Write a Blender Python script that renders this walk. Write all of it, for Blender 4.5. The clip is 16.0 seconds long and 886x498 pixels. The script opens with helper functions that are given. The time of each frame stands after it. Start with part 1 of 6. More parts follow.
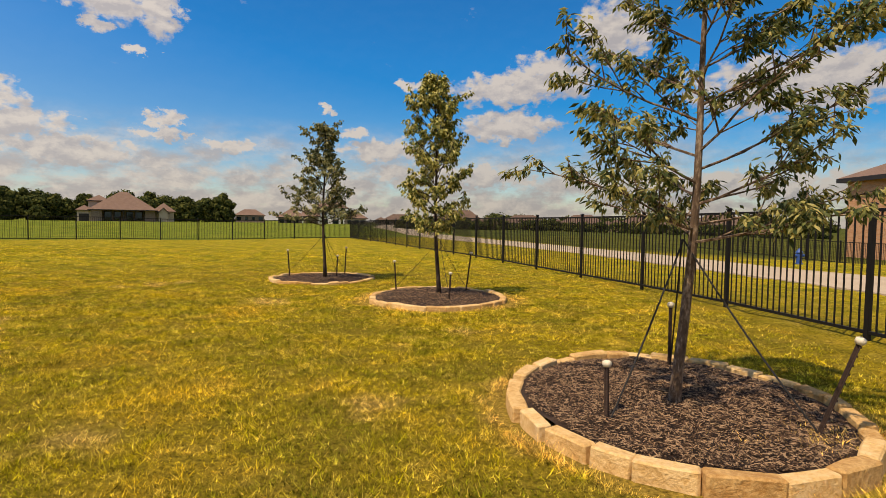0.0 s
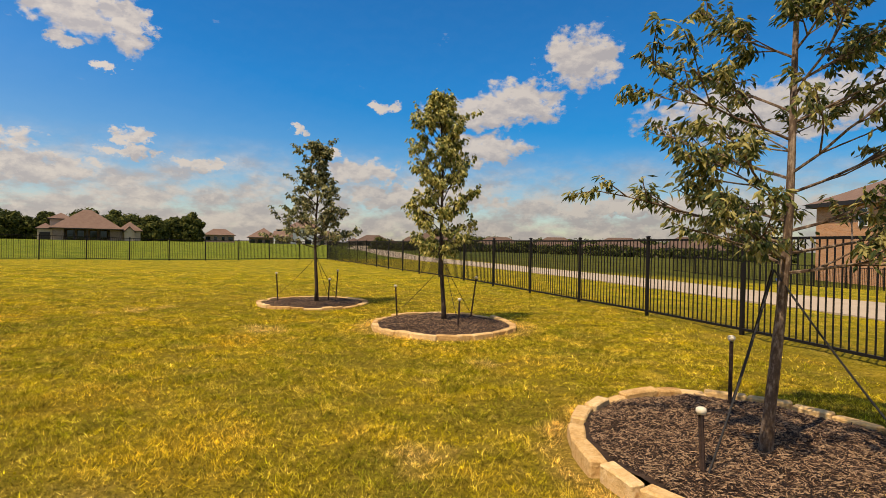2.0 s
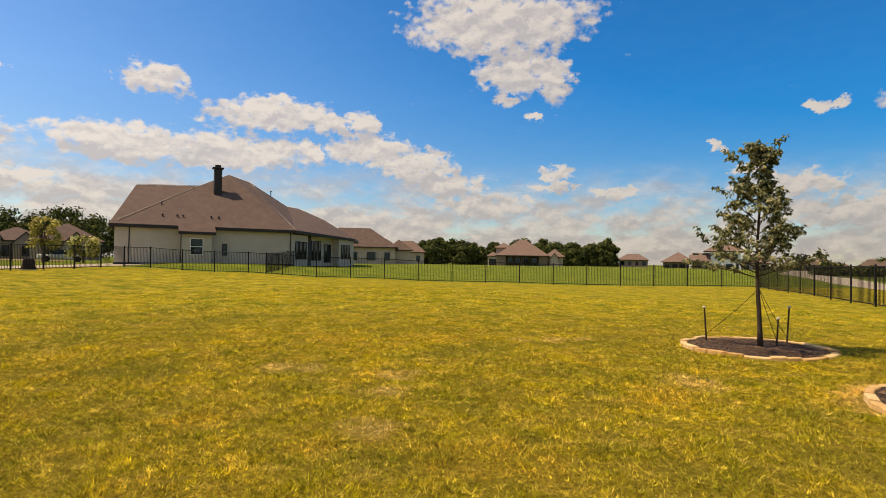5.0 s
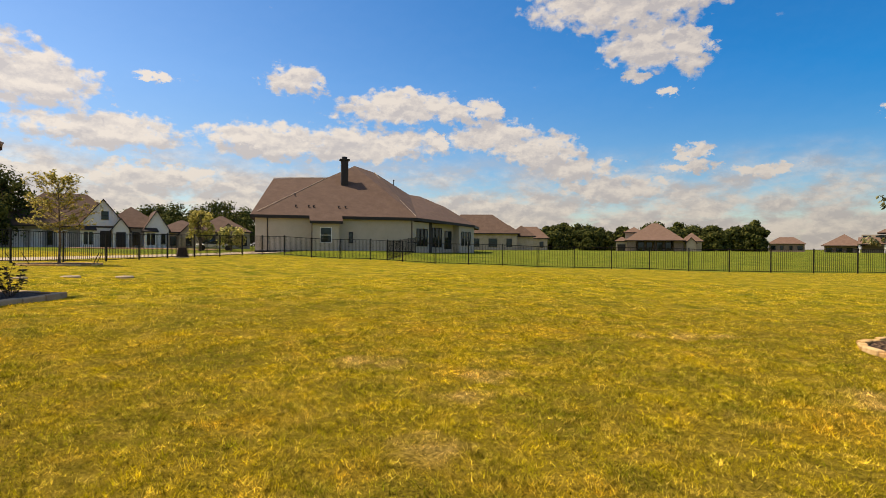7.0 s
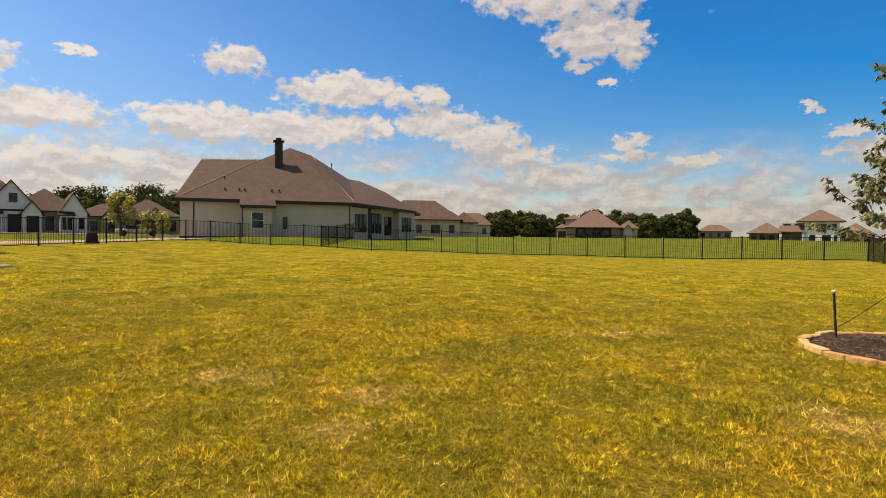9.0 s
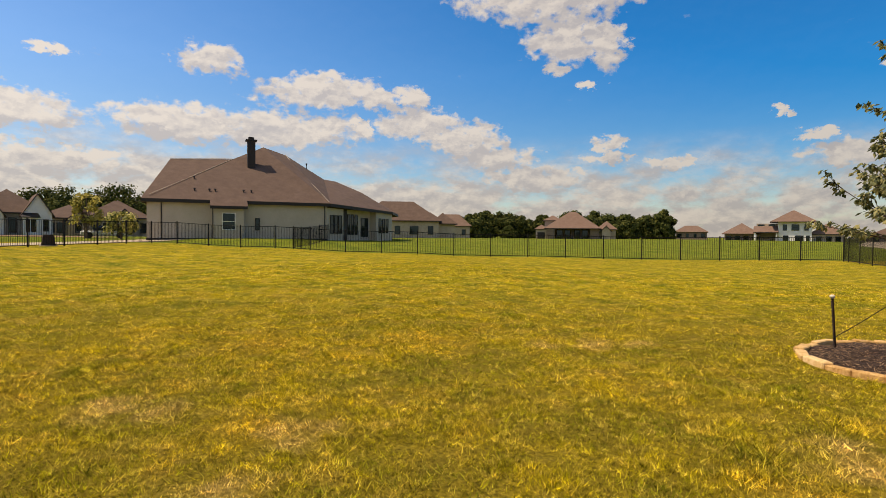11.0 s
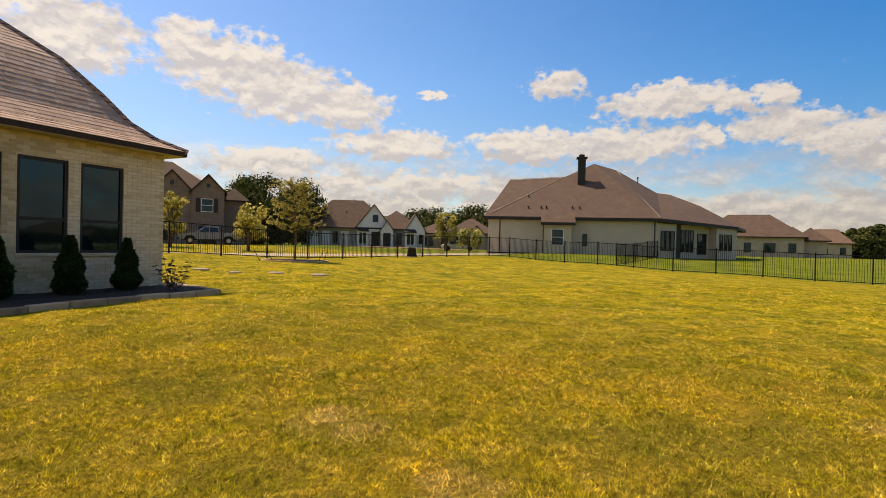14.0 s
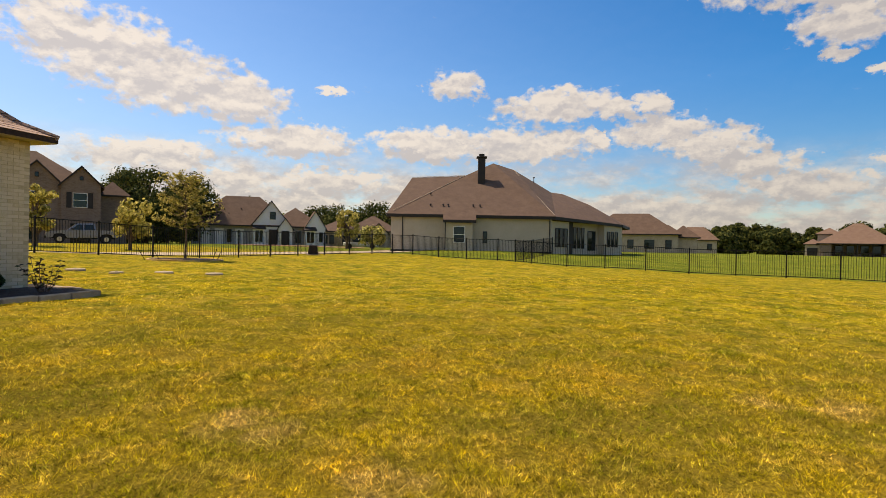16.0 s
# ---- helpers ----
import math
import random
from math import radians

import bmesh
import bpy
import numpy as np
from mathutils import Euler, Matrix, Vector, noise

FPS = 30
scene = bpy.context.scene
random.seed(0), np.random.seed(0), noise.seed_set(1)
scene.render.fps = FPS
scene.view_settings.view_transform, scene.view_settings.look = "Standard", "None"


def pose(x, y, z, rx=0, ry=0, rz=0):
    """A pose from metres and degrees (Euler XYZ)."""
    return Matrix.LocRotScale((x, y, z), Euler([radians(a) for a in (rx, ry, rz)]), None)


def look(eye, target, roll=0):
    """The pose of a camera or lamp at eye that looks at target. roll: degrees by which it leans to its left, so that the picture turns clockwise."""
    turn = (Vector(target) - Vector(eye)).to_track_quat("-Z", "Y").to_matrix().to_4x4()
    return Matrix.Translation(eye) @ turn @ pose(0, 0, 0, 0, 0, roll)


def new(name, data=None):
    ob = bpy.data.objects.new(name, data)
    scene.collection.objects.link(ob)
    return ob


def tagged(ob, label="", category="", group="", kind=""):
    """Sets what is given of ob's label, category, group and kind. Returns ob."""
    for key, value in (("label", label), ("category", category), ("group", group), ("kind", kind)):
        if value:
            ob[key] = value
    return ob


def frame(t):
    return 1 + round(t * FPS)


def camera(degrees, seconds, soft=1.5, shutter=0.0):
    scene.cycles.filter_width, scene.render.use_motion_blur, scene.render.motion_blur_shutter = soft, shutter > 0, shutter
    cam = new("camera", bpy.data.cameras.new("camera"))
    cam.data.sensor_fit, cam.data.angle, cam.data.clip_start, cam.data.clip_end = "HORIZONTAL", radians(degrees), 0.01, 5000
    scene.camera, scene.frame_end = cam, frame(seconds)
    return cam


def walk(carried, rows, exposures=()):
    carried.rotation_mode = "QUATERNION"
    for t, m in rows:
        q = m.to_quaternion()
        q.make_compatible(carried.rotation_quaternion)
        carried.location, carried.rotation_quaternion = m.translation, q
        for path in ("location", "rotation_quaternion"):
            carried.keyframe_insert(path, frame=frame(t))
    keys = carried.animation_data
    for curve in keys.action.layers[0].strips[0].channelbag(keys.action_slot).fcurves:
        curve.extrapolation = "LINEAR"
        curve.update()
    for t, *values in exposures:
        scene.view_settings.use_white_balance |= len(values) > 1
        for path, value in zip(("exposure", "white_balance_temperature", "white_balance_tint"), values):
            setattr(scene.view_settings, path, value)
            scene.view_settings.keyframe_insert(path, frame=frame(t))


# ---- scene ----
cam = camera(77.7, 16.0, soft=0.8)
PATH = [
    (0, (0.1, 0.059, 1.286), (0.066, 2.056, 1.191), 0.8),
    (0.5, (-0.091, 0.073, 1.315), (0.062, 2.065, 1.224), 1.0),
    (1, (-0.277, 0.186, 1.356), (-0.056, 2.172, 1.265), 0.9),
    (1.5, (-0.311, 0.306, 1.344), (-0.084, 2.292, 1.292), 0.6),
    (2, (-0.454, 0.492, 1.307), (-0.388, 2.491, 1.291), 1.2),
    (2.5, (-0.543, 0.717, 1.291), (-0.936, 2.678, 1.268), 1.2),
    (3, (-0.628, 0.872, 1.301), (-1.452, 2.694, 1.293), 1.6),
    (3.5, (-0.778, 1.161, 1.313), (-1.791, 2.885, 1.324), 1.6),
    (6, (-1.181, 2.256, 1.383), (-2.574, 3.69, 1.426), 0.6),
    (6.5, (-1.313, 2.533, 1.343), (-2.791, 3.88, 1.372), 0.5),
    (7, (-1.449, 2.856, 1.317), (-3.029, 4.082, 1.309), 0.4),
    (7.5, (-1.688, 3.123, 1.284), (-3.289, 4.32, 1.242), 0.5),
    (8, (-1.908, 3.401, 1.279), (-3.49, 4.623, 1.214), 0.6),
    (8.5, (-2.014, 3.764, 1.299), (-3.561, 5.029, 1.23), 0.8),
    (9, (-2.02, 4.003, 1.315), (-3.469, 5.38, 1.259), 0.6),
    (9.5, (-2.212, 4.255, 1.282), (-3.605, 5.689, 1.229), 0.5),
    (12, (-2.535, 5.337, 1.334), (-3.956, 6.744, 1.296), 0.3),
    (12.5, (-2.649, 5.709, 1.351), (-4.153, 7.027, 1.325), 0.1),
    (13, (-2.737, 5.946, 1.325), (-4.505, 6.879, 1.267), 0.1),
    (13.5, (-2.664, 6.042, 1.397), (-4.602, 6.529, 1.327), 0.8),
    (14, (-2.57, 5.994, 1.394), (-4.53, 6.39, 1.379), 1.4),
    (14.5, (-2.564, 5.929, 1.352), (-4.507, 6.401, 1.354), 1.4),
    (15, (-2.637, 5.938, 1.361), (-4.569, 6.452, 1.347), 1.4),
    (15.5, (-2.685, 5.92, 1.347), (-4.577, 6.57, 1.336), 1.3),
    (16, (-2.693, 5.9, 1.333), (-4.552, 6.638, 1.319), 1.1),
]
walk(cam, [(t, look(e, a, r)) for t, e, a, r in PATH],
     [(0, -0.02, 7330, 16), (2, 0.0, 7330, 16), (3.5, 0.02, 7330, 15), (7, 0.06, 7420, 15), (9.5, 0.02, 7420, 15), (12.5, -0.02, 7420, 15), (14, 0.06, 7600, 15), (16, 0.07, 7600, 15)])

# ---- light ----
SUN_AZ, SUN_EL = 226.0, 59.0      # compass bearing of the sun from +y towards +x, and its height
world = bpy.data.worlds.new("sky")
scene.world = world
world.use_nodes = True
wn = world.node_tree
sky = wn.nodes.new("ShaderNodeTexSky")
sky.sky_type = "NISHITA"
sky.sun_disc = False
sky.sun_elevation = radians(SUN_EL)
sky.sun_rotation = radians(SUN_AZ)
sky.air_density, sky.dust_density, sky.ozone_density = 1.0, 0.5, 4.0
wn.nodes["Background"].inputs["Strength"].default_value = 0.1
CLOUD_LO, CLOUD_HI = 5.7, 8.2
# clouds as soft clumps on the sphere of the sky: bearing, height, half width, half height in degrees
CLOUDS_WEST = [(103.8, 17.4, 3.2, 2.7), (99.7, 16.3, 5.9, 3.2), (95.6, 14.8, 6.4, 3.2), (89.0, 13.6, 4.8, 2.2), (83.8, 10.0, 6.9, 1.7), (96.5, 7.8, 5.9, 1.6), (113.3, 17.0, 5.9, 3.2),
               (79.9, 14.9, 1.6, 0.5), (67.5, 16.0, 2.9, 1.5), (69.3, 10.1, 7.1, 1.8), (80.2, 6.4, 6.4, 1.2), (92.7, 5.9, 6.4, 1.2)]
CLOUDS_NORTH = [(33.7, 23.6, 9.5, 2.9), (32.1, 19.5, 4.0, 2.4), (28.2, 18.6, 1.9, 2.4), (33.2, 16.6, 1.1, 0.8), (29.9, 14.8, 1.1, 0.5), (60.5, 10.3, 8.2, 2.0), (56.7, 14.1, 6.9, 1.6),
                (51.8, 13.8, 2.9, 1.3), (47.6, 13.7, 1.9, 1.2), (47.0, 11.3, 4.5, 1.7), (42.5, 9.7, 4.5, 1.7), (39.0, 7.9, 4.0, 1.5), (27.4, 9.2, 1.7, 1.0), (27.9, 7.7, 2.4, 0.7),
                (21.8, 7.0, 2.7, 0.7), (53.0, 10.8, 1.2, 0.6), (35.5, 5.8, 5.9, 1.3)]
CLOUDS_EAST = [(13.4, 11.1, 0.7, 0.5), (4.4, 13.7, 1.5, 0.5), (-5.5, 13.4, 5.9, 1.6), (-9.7, 14.4, 4.2, 2.2), (-15.8, 18.3, 3.6, 2.8), (-33.6, 12.4, 11.5, 2.6), (-5.5, 9.8, 5.0, 1.5),
               (7.2, 7.4, 4.3, 1.2), (10.6, 8.9, 1.2, 0.6), (0.2, 4.9, 9.1, 1.5), (-24.4, 3.8, 13.3, 1.3)]


def wnode(kind, **kw):
    n = wn.nodes.new(kind)
    for k, v in kw.items():
        if k == "operation":
            n.operation = v
    return n


def wmath(op, a, b=None, c=None):
    n = wnode("ShaderNodeMath", operation=op)
    for i, v in enumerate((a, b, c)):
        if v is None:
            continue
        if isinstance(v, (int, float)):
            n.inputs[i].default_value = v
        else:
            wn.links.new(v, n.inputs[i])
    return n.outputs[0]


def wvec(op, a, b):
    n = wnode("ShaderNodeVectorMath", operation=op)
    for i, v in enumerate((a, b)):
        if isinstance(v, tuple):
            n.inputs[i].default_value = v
        else:
            wn.links.new(v, n.inputs[i])
    return n


def wnoise(vec, scale, detail=6.0, rough=0.6):
    n = wnode("ShaderNodeTexNoise")
    n.inputs["Scale"].default_value, n.inputs["Detail"].default_value, n.inputs["Roughness"].default_value = scale, detail, rough
    wn.links.new(vec, n.inputs["Vector"])
    return n


coord = wnode("ShaderNodeTexCoord").outputs["Generated"]
sep = wnode("ShaderNodeSeparateXYZ")
wn.links.new(coord, sep.inputs[0])
bearing = wmath("MULTIPLY", wmath("ARCTAN2", wmath("MULTIPLY", sep.outputs[0], -1.0), sep.outputs[1]), 57.2958)
raised = wmath("MULTIPLY", wmath("ARCSINE", sep.outputs[2]), 57.2958)
flat = wnode("ShaderNodeCombineXYZ")
wn.links.new(bearing, flat.inputs[0]), wn.links.new(raised, flat.inputs[1])
billow = wnoise(wvec("MULTIPLY", flat.outputs[0], (1.0, 1.5, 1.0)).outputs[0], 0.34, 8, 0.66)
warp = wvec("MULTIPLY", wvec("SUBTRACT", billow.outputs["Color"], (0.5, 0.5, 0.5)).outputs[0], (7.0, 3.4, 0.0)).outputs[0]
place = wvec("ADD", flat.outputs[0], warp).outputs[0]
above = wvec("ADD", place, (0.5, 1.2, 0.0)).outputs[0]


def nearest(at):
    """The squared distance to the nearest clump, in clump radii."""
    best = None
    for az, el, w, h in CLOUDS_WEST + CLOUDS_NORTH + CLOUDS_EAST:
        d = wvec("MULTIPLY", wvec("SUBTRACT", at, (az, el, 0.0)).outputs[0], (1 / w, 1 / h, 0.0)).outputs[0]
        q = wvec("DOT_PRODUCT", d, d).outputs["Value"]
        best = q if best is None else wmath("MINIMUM", best, q)
    return best


near, near_up = nearest(place), nearest(above)
tatter = wnoise(wvec("MULTIPLY", flat.outputs[0], (1.0, 1.3, 1.0)).outputs[0], 0.8, 7, 0.52).outputs[0]
puff = wmath("ADD", wmath("SUBTRACT", 1.3, near), wmath("MULTIPLY", wmath("SUBTRACT", tatter, 0.5), 2.9))
# low, thin cloud towards the horizon
sunward = wmath("MULTIPLY", wvec("DOT_PRODUCT", coord, (math.sin(radians(SUN_AZ)), math.cos(radians(SUN_AZ)), 0.0)).outputs["Value"], 1.0)
lowband = wmath("MULTIPLY", wmath("SUBTRACT", wnoise(wvec("MULTIPLY", flat.outputs[0], (1.0, 2.1, 1.0)).outputs[0], 0.2, 8, 0.6).outputs[0], 0.32), wmath("MULTIPLY", wmath("SUBTRACT", 10.2, raised), 0.6))
lowband = wmath("MULTIPLY", lowband, wmath("MULTIPLY_ADD", sunward, 0.45, 1.35))
dense = wmath("MAXIMUM", wmath("MULTIPLY", puff, 1.25), lowband)
# unseen broken cloud added overhead and all round, to make the fill less blue
away = wmath("MAXIMUM", wmath("MULTIPLY", wmath("SUBTRACT", raised, 31.0), 0.12), wmath("MULTIPLY", wmath("SUBTRACT", wmath("ABSOLUTE", wmath("SUBTRACT", bearing, 37.0)), 92.0), 0.1))
away = wmath("MINIMUM", wmath("MAXIMUM", away, 0.0), 1.0)
over = wmath("MULTIPLY", wmath("SUBTRACT", wnoise(coord, 2.6, 6, 0.6).outputs[0], 0.47), wmath("MULTIPLY", away, 9.0))
dense = wmath("MAXIMUM", dense, over)
soft = wnode("ShaderNodeMapRange")
soft.interpolation_type = "SMOOTHSTEP"
soft.inputs["From Min"].default_value, soft.inputs["From Max"].default_value = -0.1, 1.05
soft.inputs["To Max"].default_value = 0.93
wn.links.new(dense, soft.inputs["Value"])
body = wnode("ShaderNodeValToRGB")
body.color_ramp.elements[0].position, body.color_ramp.elements[0].color = 0.12, (CLOUD_LO, CLOUD_LO, CLOUD_LO * 1.03, 1)
body.color_ramp.elements[1].position, body.color_ramp.elements[1].color = 0.75, (CLOUD_HI, CLOUD_HI * 0.97, CLOUD_HI * 0.91, 1)
lump_a = wnoise(wvec("MULTIPLY", place, (1.0, 1.4, 1.0)).outputs[0], 0.34, 5, 0.55).outputs[0]
lump_b = wnoise(wvec("MULTIPLY", wvec("ADD", place, (0.35, 0.75, 0.0)).outputs[0], (1.0, 1.4, 1.0)).outputs[0], 0.34, 5, 0.55).outputs[0]
relief = wmath("MULTIPLY_ADD", wmath("SUBTRACT", lump_a, lump_b), 1.9, 0.36)
crest = wmath("MULTIPLY", wmath("MAXIMUM", wmath("MINIMUM", wmath("SUBTRACT", near_up, near), 1.5), -1.0), 0.3)
crest = wmath("MULTIPLY", crest, wmath("MINIMUM", wmath("MAXIMUM", wmath("SUBTRACT", 2.4, near), 0.0), 1.0))
fold_a = wnoise(wvec("MULTIPLY", flat.outputs[0], (1.0, 1.8, 1.0)).outputs[0], 0.5, 6, 0.55).outputs[0]
fold_b = wnoise(wvec("MULTIPLY", wvec("ADD", flat.outputs[0], (0.2, 0.55, 0.0)).outputs[0], (1.0, 1.8, 1.0)).outputs[0], 0.5, 6, 0.55).outputs[0]
relief = wmath("ADD", relief, wmath("MULTIPLY", wmath("SUBTRACT", fold_a, fold_b), 1.5))
wn.links.new(wmath("ADD", relief, crest), body.inputs[0])
deep = wnode("ShaderNodeHueSaturation")
deep.inputs["Value"].default_value = 1.66
deep.inputs["Hue"].default_value = 0.503
wn.links.new(sky.outputs[0], deep.inputs["Color"])
wn.links.new(wmath("MULTIPLY_ADD", sunward, -0.25, 1.42), deep.inputs["Saturation"])
blend = wnode("ShaderNodeMix")
blend.data_type = "RGBA"
wn.links.new(soft.outputs[0], blend.inputs[0])
glow = wnode("ShaderNodeVectorMath", operation="SCALE")
wn.links.new(deep.outputs[0], glow.inputs[0])
dim = wmath("MULTIPLY_ADD", wmath("MINIMUM", wmath("MULTIPLY", wmath("MAXIMUM", raised, 0.0), 1 / 16.0), 1.0), 0.26, 0.7)
wn.links.new(wmath("MULTIPLY", wmath("MULTIPLY_ADD", sunward, 0.1, 0.99), dim), glow.inputs["Scale"])
wn.links.new(glow.outputs[0], blend.inputs[6])
lit = wnode("ShaderNodeVectorMath", operation="SCALE")
wn.links.new(body.outputs[0], lit.inputs[0])
rise = wmath("MULTIPLY_ADD", wmath("MINIMUM", wmath("MULTIPLY", wmath("MAXIMUM", raised, 0.0), 1 / 11.0), 1.0), 0.2, 0.78)
wn.links.new(wmath("MULTIPLY", wmath("MULTIPLY_ADD", sunward, 0.17, 0.9), rise), lit.inputs["Scale"])
wn.links.new(lit.outputs[0], blend.inputs[7])
wn.links.new(blend.outputs[2], wn.nodes["Background"].inputs[0])
sun = new("sun", bpy.data.lights.new("sun", "SUN"))
sun.data.energy, sun.data.angle, sun.data.color = 5.0, radians(0.53), (1.0, 0.88, 0.7)
sa, se = radians(SUN_AZ), radians(SUN_EL)
sun.matrix_world = look((math.sin(sa) * 40, math.cos(sa) * 40, 40 * math.tan(se)), (0, 0, 0))


# ---- materials ----
def mat(name, stops, scale=5.0, fine=60.0, rough=0.8, bump=0.3, metal=0.0, mix=0.5, spec=0.4, rand=0.0, island=0.0, dist=0.01, stretch=(1, 1, 1)):
    """Two scales of noise in a ramp of colours, with fine relief."""
    m = bpy.data.materials.new(name)
    m.use_nodes = True
    nt = m.node_tree
    b = nt.nodes["Principled BSDF"]
    L = nt.links.new
    geo = nt.nodes.new("ShaderNodeNewGeometry")
    mp = nt.nodes.new("ShaderNodeMapping")
    mp.inputs["Scale"].default_value = stretch
    L(geo.outputs["Position"], mp.inputs[0])
    n1, n2 = nt.nodes.new("ShaderNodeTexNoise"), nt.nodes.new("ShaderNodeTexNoise")
    for n, s in ((n1, scale), (n2, fine)):
        n.inputs["Scale"].default_value = s
        n.inputs["Detail"].default_value = 5
        n.inputs["Roughness"].default_value = 0.65
        L(mp.outputs[0], n.inputs["Vector"])
    add = nt.nodes.new("ShaderNodeMix")
    add.data_type = "FLOAT"
    add.inputs[0].default_value = mix
    L(n1.outputs[0], add.inputs[2]), L(n2.outputs[0], add.inputs[3])
    fac = add.outputs[0]
    for amount, src in ((rand, None), (island, geo.outputs["Random Per Island"])):
        if amount:
            if src is None:
                src = nt.nodes.new("ShaderNodeObjectInfo").outputs["Random"]
            ma = nt.nodes.new("ShaderNodeMath")
            ma.operation = "MULTIPLY_ADD"
            L(src, ma.inputs[0])
            ma.inputs[1].default_value = amount
            sub = nt.nodes.new("ShaderNodeMath")
            sub.operation = "SUBTRACT"
            L(fac, sub.inputs[0])
            sub.inputs[1].default_value = amount / 2
            L(sub.outputs[0], ma.inputs[2])
            fac = ma.outputs[0]
    ramp = nt.nodes.new("ShaderNodeValToRGB")
    els = ramp.color_ramp.elements
    k = len(stops)
    while len(els) < k:
        els.new(0.5)
    for i, c in enumerate(stops):
        els[i].position = 0.3 + 0.4 * i / max(1, k - 1)
        els[i].color = (*c, 1)
    L(fac, ramp.inputs[0])
    L(ramp.outputs[0], b.inputs["Base Color"])
    b.inputs["Roughness"].default_value = rough
    b.inputs["Metallic"].default_value = metal
    b.inputs["Specular IOR Level"].default_value = spec
    if bump:
        bm = nt.nodes.new("ShaderNodeBump")
        bm.inputs["Strength"].default_value = bump
        bm.inputs["Distance"].default_value = dist
        L(n2.outputs[0], bm.inputs["Height"])
        L(bm.outputs[0], b.inputs["Normal"])
    return m


def leafmat(name, stops, island=0.6, through_light=0.42, rough=0.6, spec=0.3):
    m = mat(name, stops, 1.5, 20, rough, 0.0, spec=spec, island=island, mix=0.3)
    nt = m.node_tree
    b = nt.nodes["Principled BSDF"]
    tr = nt.nodes.new("ShaderNodeBsdfTranslucent")
    mixs = nt.nodes.new("ShaderNodeMixShader")
    mixs.inputs[0].default_value = through_light
    src = b.inputs["Base Color"].links[0].from_socket
    nt.links.new(src, tr.inputs[0])
    nt.links.new(b.outputs[0], mixs.inputs[1])
    nt.links.new(tr.outputs[0], mixs.inputs[2])
    nt.links.new(mixs.outputs[0], nt.nodes["Material Output"].inputs[0])
    return m


def brickmat(name, c1, c2, mortar, bw=0.2, bh=0.0675, bump=0.5, joint=0.005):
    """Far brick: courses run on the wall by its height and its length."""
    m = mat(name, [c1, c2], 3, 60, 0.9, 0.0)
    nt = m.node_tree
    L = nt.links.new
    b = nt.nodes["Principled BSDF"]
    geo = nt.nodes.new("ShaderNodeTexCoord")
    sep = nt.nodes.new("ShaderNodeSeparateXYZ")
    L(geo.outputs["Object"], sep.inputs[0])
    ad = nt.nodes.new("ShaderNodeMath")
    L(sep.outputs[0], ad.inputs[0]), L(sep.outputs[1], ad.inputs[1])
    cmb = nt.nodes.new("ShaderNodeCombineXYZ")
    L(ad.outputs[0], cmb.inputs[0]), L(sep.outputs[2], cmb.inputs[1])
    br = nt.nodes.new("ShaderNodeTexBrick")
    br.inputs["Scale"].default_value = 1
    br.inputs["Brick Width"].default_value, br.inputs["Row Height"].default_value = bw, bh
    br.inputs["Mortar Size"].default_value = joint
    br.inputs["Color1"].default_value, br.inputs["Color2"].default_value, br.inputs["Mortar"].default_value = (*c1, 1), (*c2, 1), (*mortar, 1)
    L(cmb.outputs[0], br.inputs["Vector"])
    L(br.outputs[0], b.inputs["Base Color"])
    bp = nt.nodes.new("ShaderNodeBump")
    bp.invert = True
    bp.inputs["Strength"].default_value, bp.inputs["Distance"].default_value = bump, 0.008
    L(br.outputs["Fac"], bp.inputs["Height"])
    L(bp.outputs[0], b.inputs["Normal"])
    return m


def glassmat(name):
    m = bpy.data.materials.new(name)
    m.use_nodes = True
    b = m.node_tree.nodes["Principled BSDF"]
    b.inputs["Base Color"].default_value = (0.006, 0.012, 0.012, 1)
    b.inputs["Roughness"].default_value = 0.03
    b.inputs["IOR"].default_value = 1.5
    b.inputs["Specular IOR Level"].default_value = 0.6
    b.inputs["Specular Tint"].default_value = (0.62, 0.9, 0.95, 1)
    return m


M_black = mat("black_powder_coat", [(0.006, 0.006, 0.006), (0.014, 0.012, 0.011)], 3, 40, 0.55, 0.1, spec=0.18)
M_bark = mat("bark", [(0.03, 0.018, 0.011), (0.12, 0.078, 0.048), (0.5, 0.39, 0.28)], 22, 60, 0.95, 1.0, dist=0.006, stretch=(1, 1, 0.35))
M_darkbark = mat("dark_bark", [(0.014, 0.009, 0.006), (0.045, 0.03, 0.02), (0.13, 0.09, 0.06)], 16, 45, 0.95, 0.8, dist=0.006, stretch=(1, 1, 0.35))
M_leafA = leafmat("oak_leaf", [(0.055, 0.08, 0.022), (0.16, 0.18, 0.045), (0.46, 0.4, 0.13)])
M_leafB = leafmat("yellow_green_leaf", [(0.1, 0.13, 0.025), (0.36, 0.34, 0.08), (0.68, 0.6, 0.2)])
M_leafC = leafmat("grey_green_leaf", [(0.075, 0.095, 0.038), (0.21, 0.22, 0.085), (0.44, 0.4, 0.17)])
M_leafD = leafmat("golden_leaf", [(0.2, 0.19, 0.04), (0.44, 0.38, 0.08), (0.66, 0.56, 0.16)], 0.6, 0.6)
M_leafFar = leafmat("woodland_leaf", [(0.025, 0.038, 0.012), (0.065, 0.08, 0.022), (0.14, 0.14, 0.035)], 0.5, 0.25, 0.9, 0.08)
M_stone = mat("sandstone", [(0.4, 0.21, 0.06), (0.64, 0.4, 0.15), (0.78, 0.57, 0.29)], 9, 38, 0.95, 1.0, rand=0.25, dist=0.016)
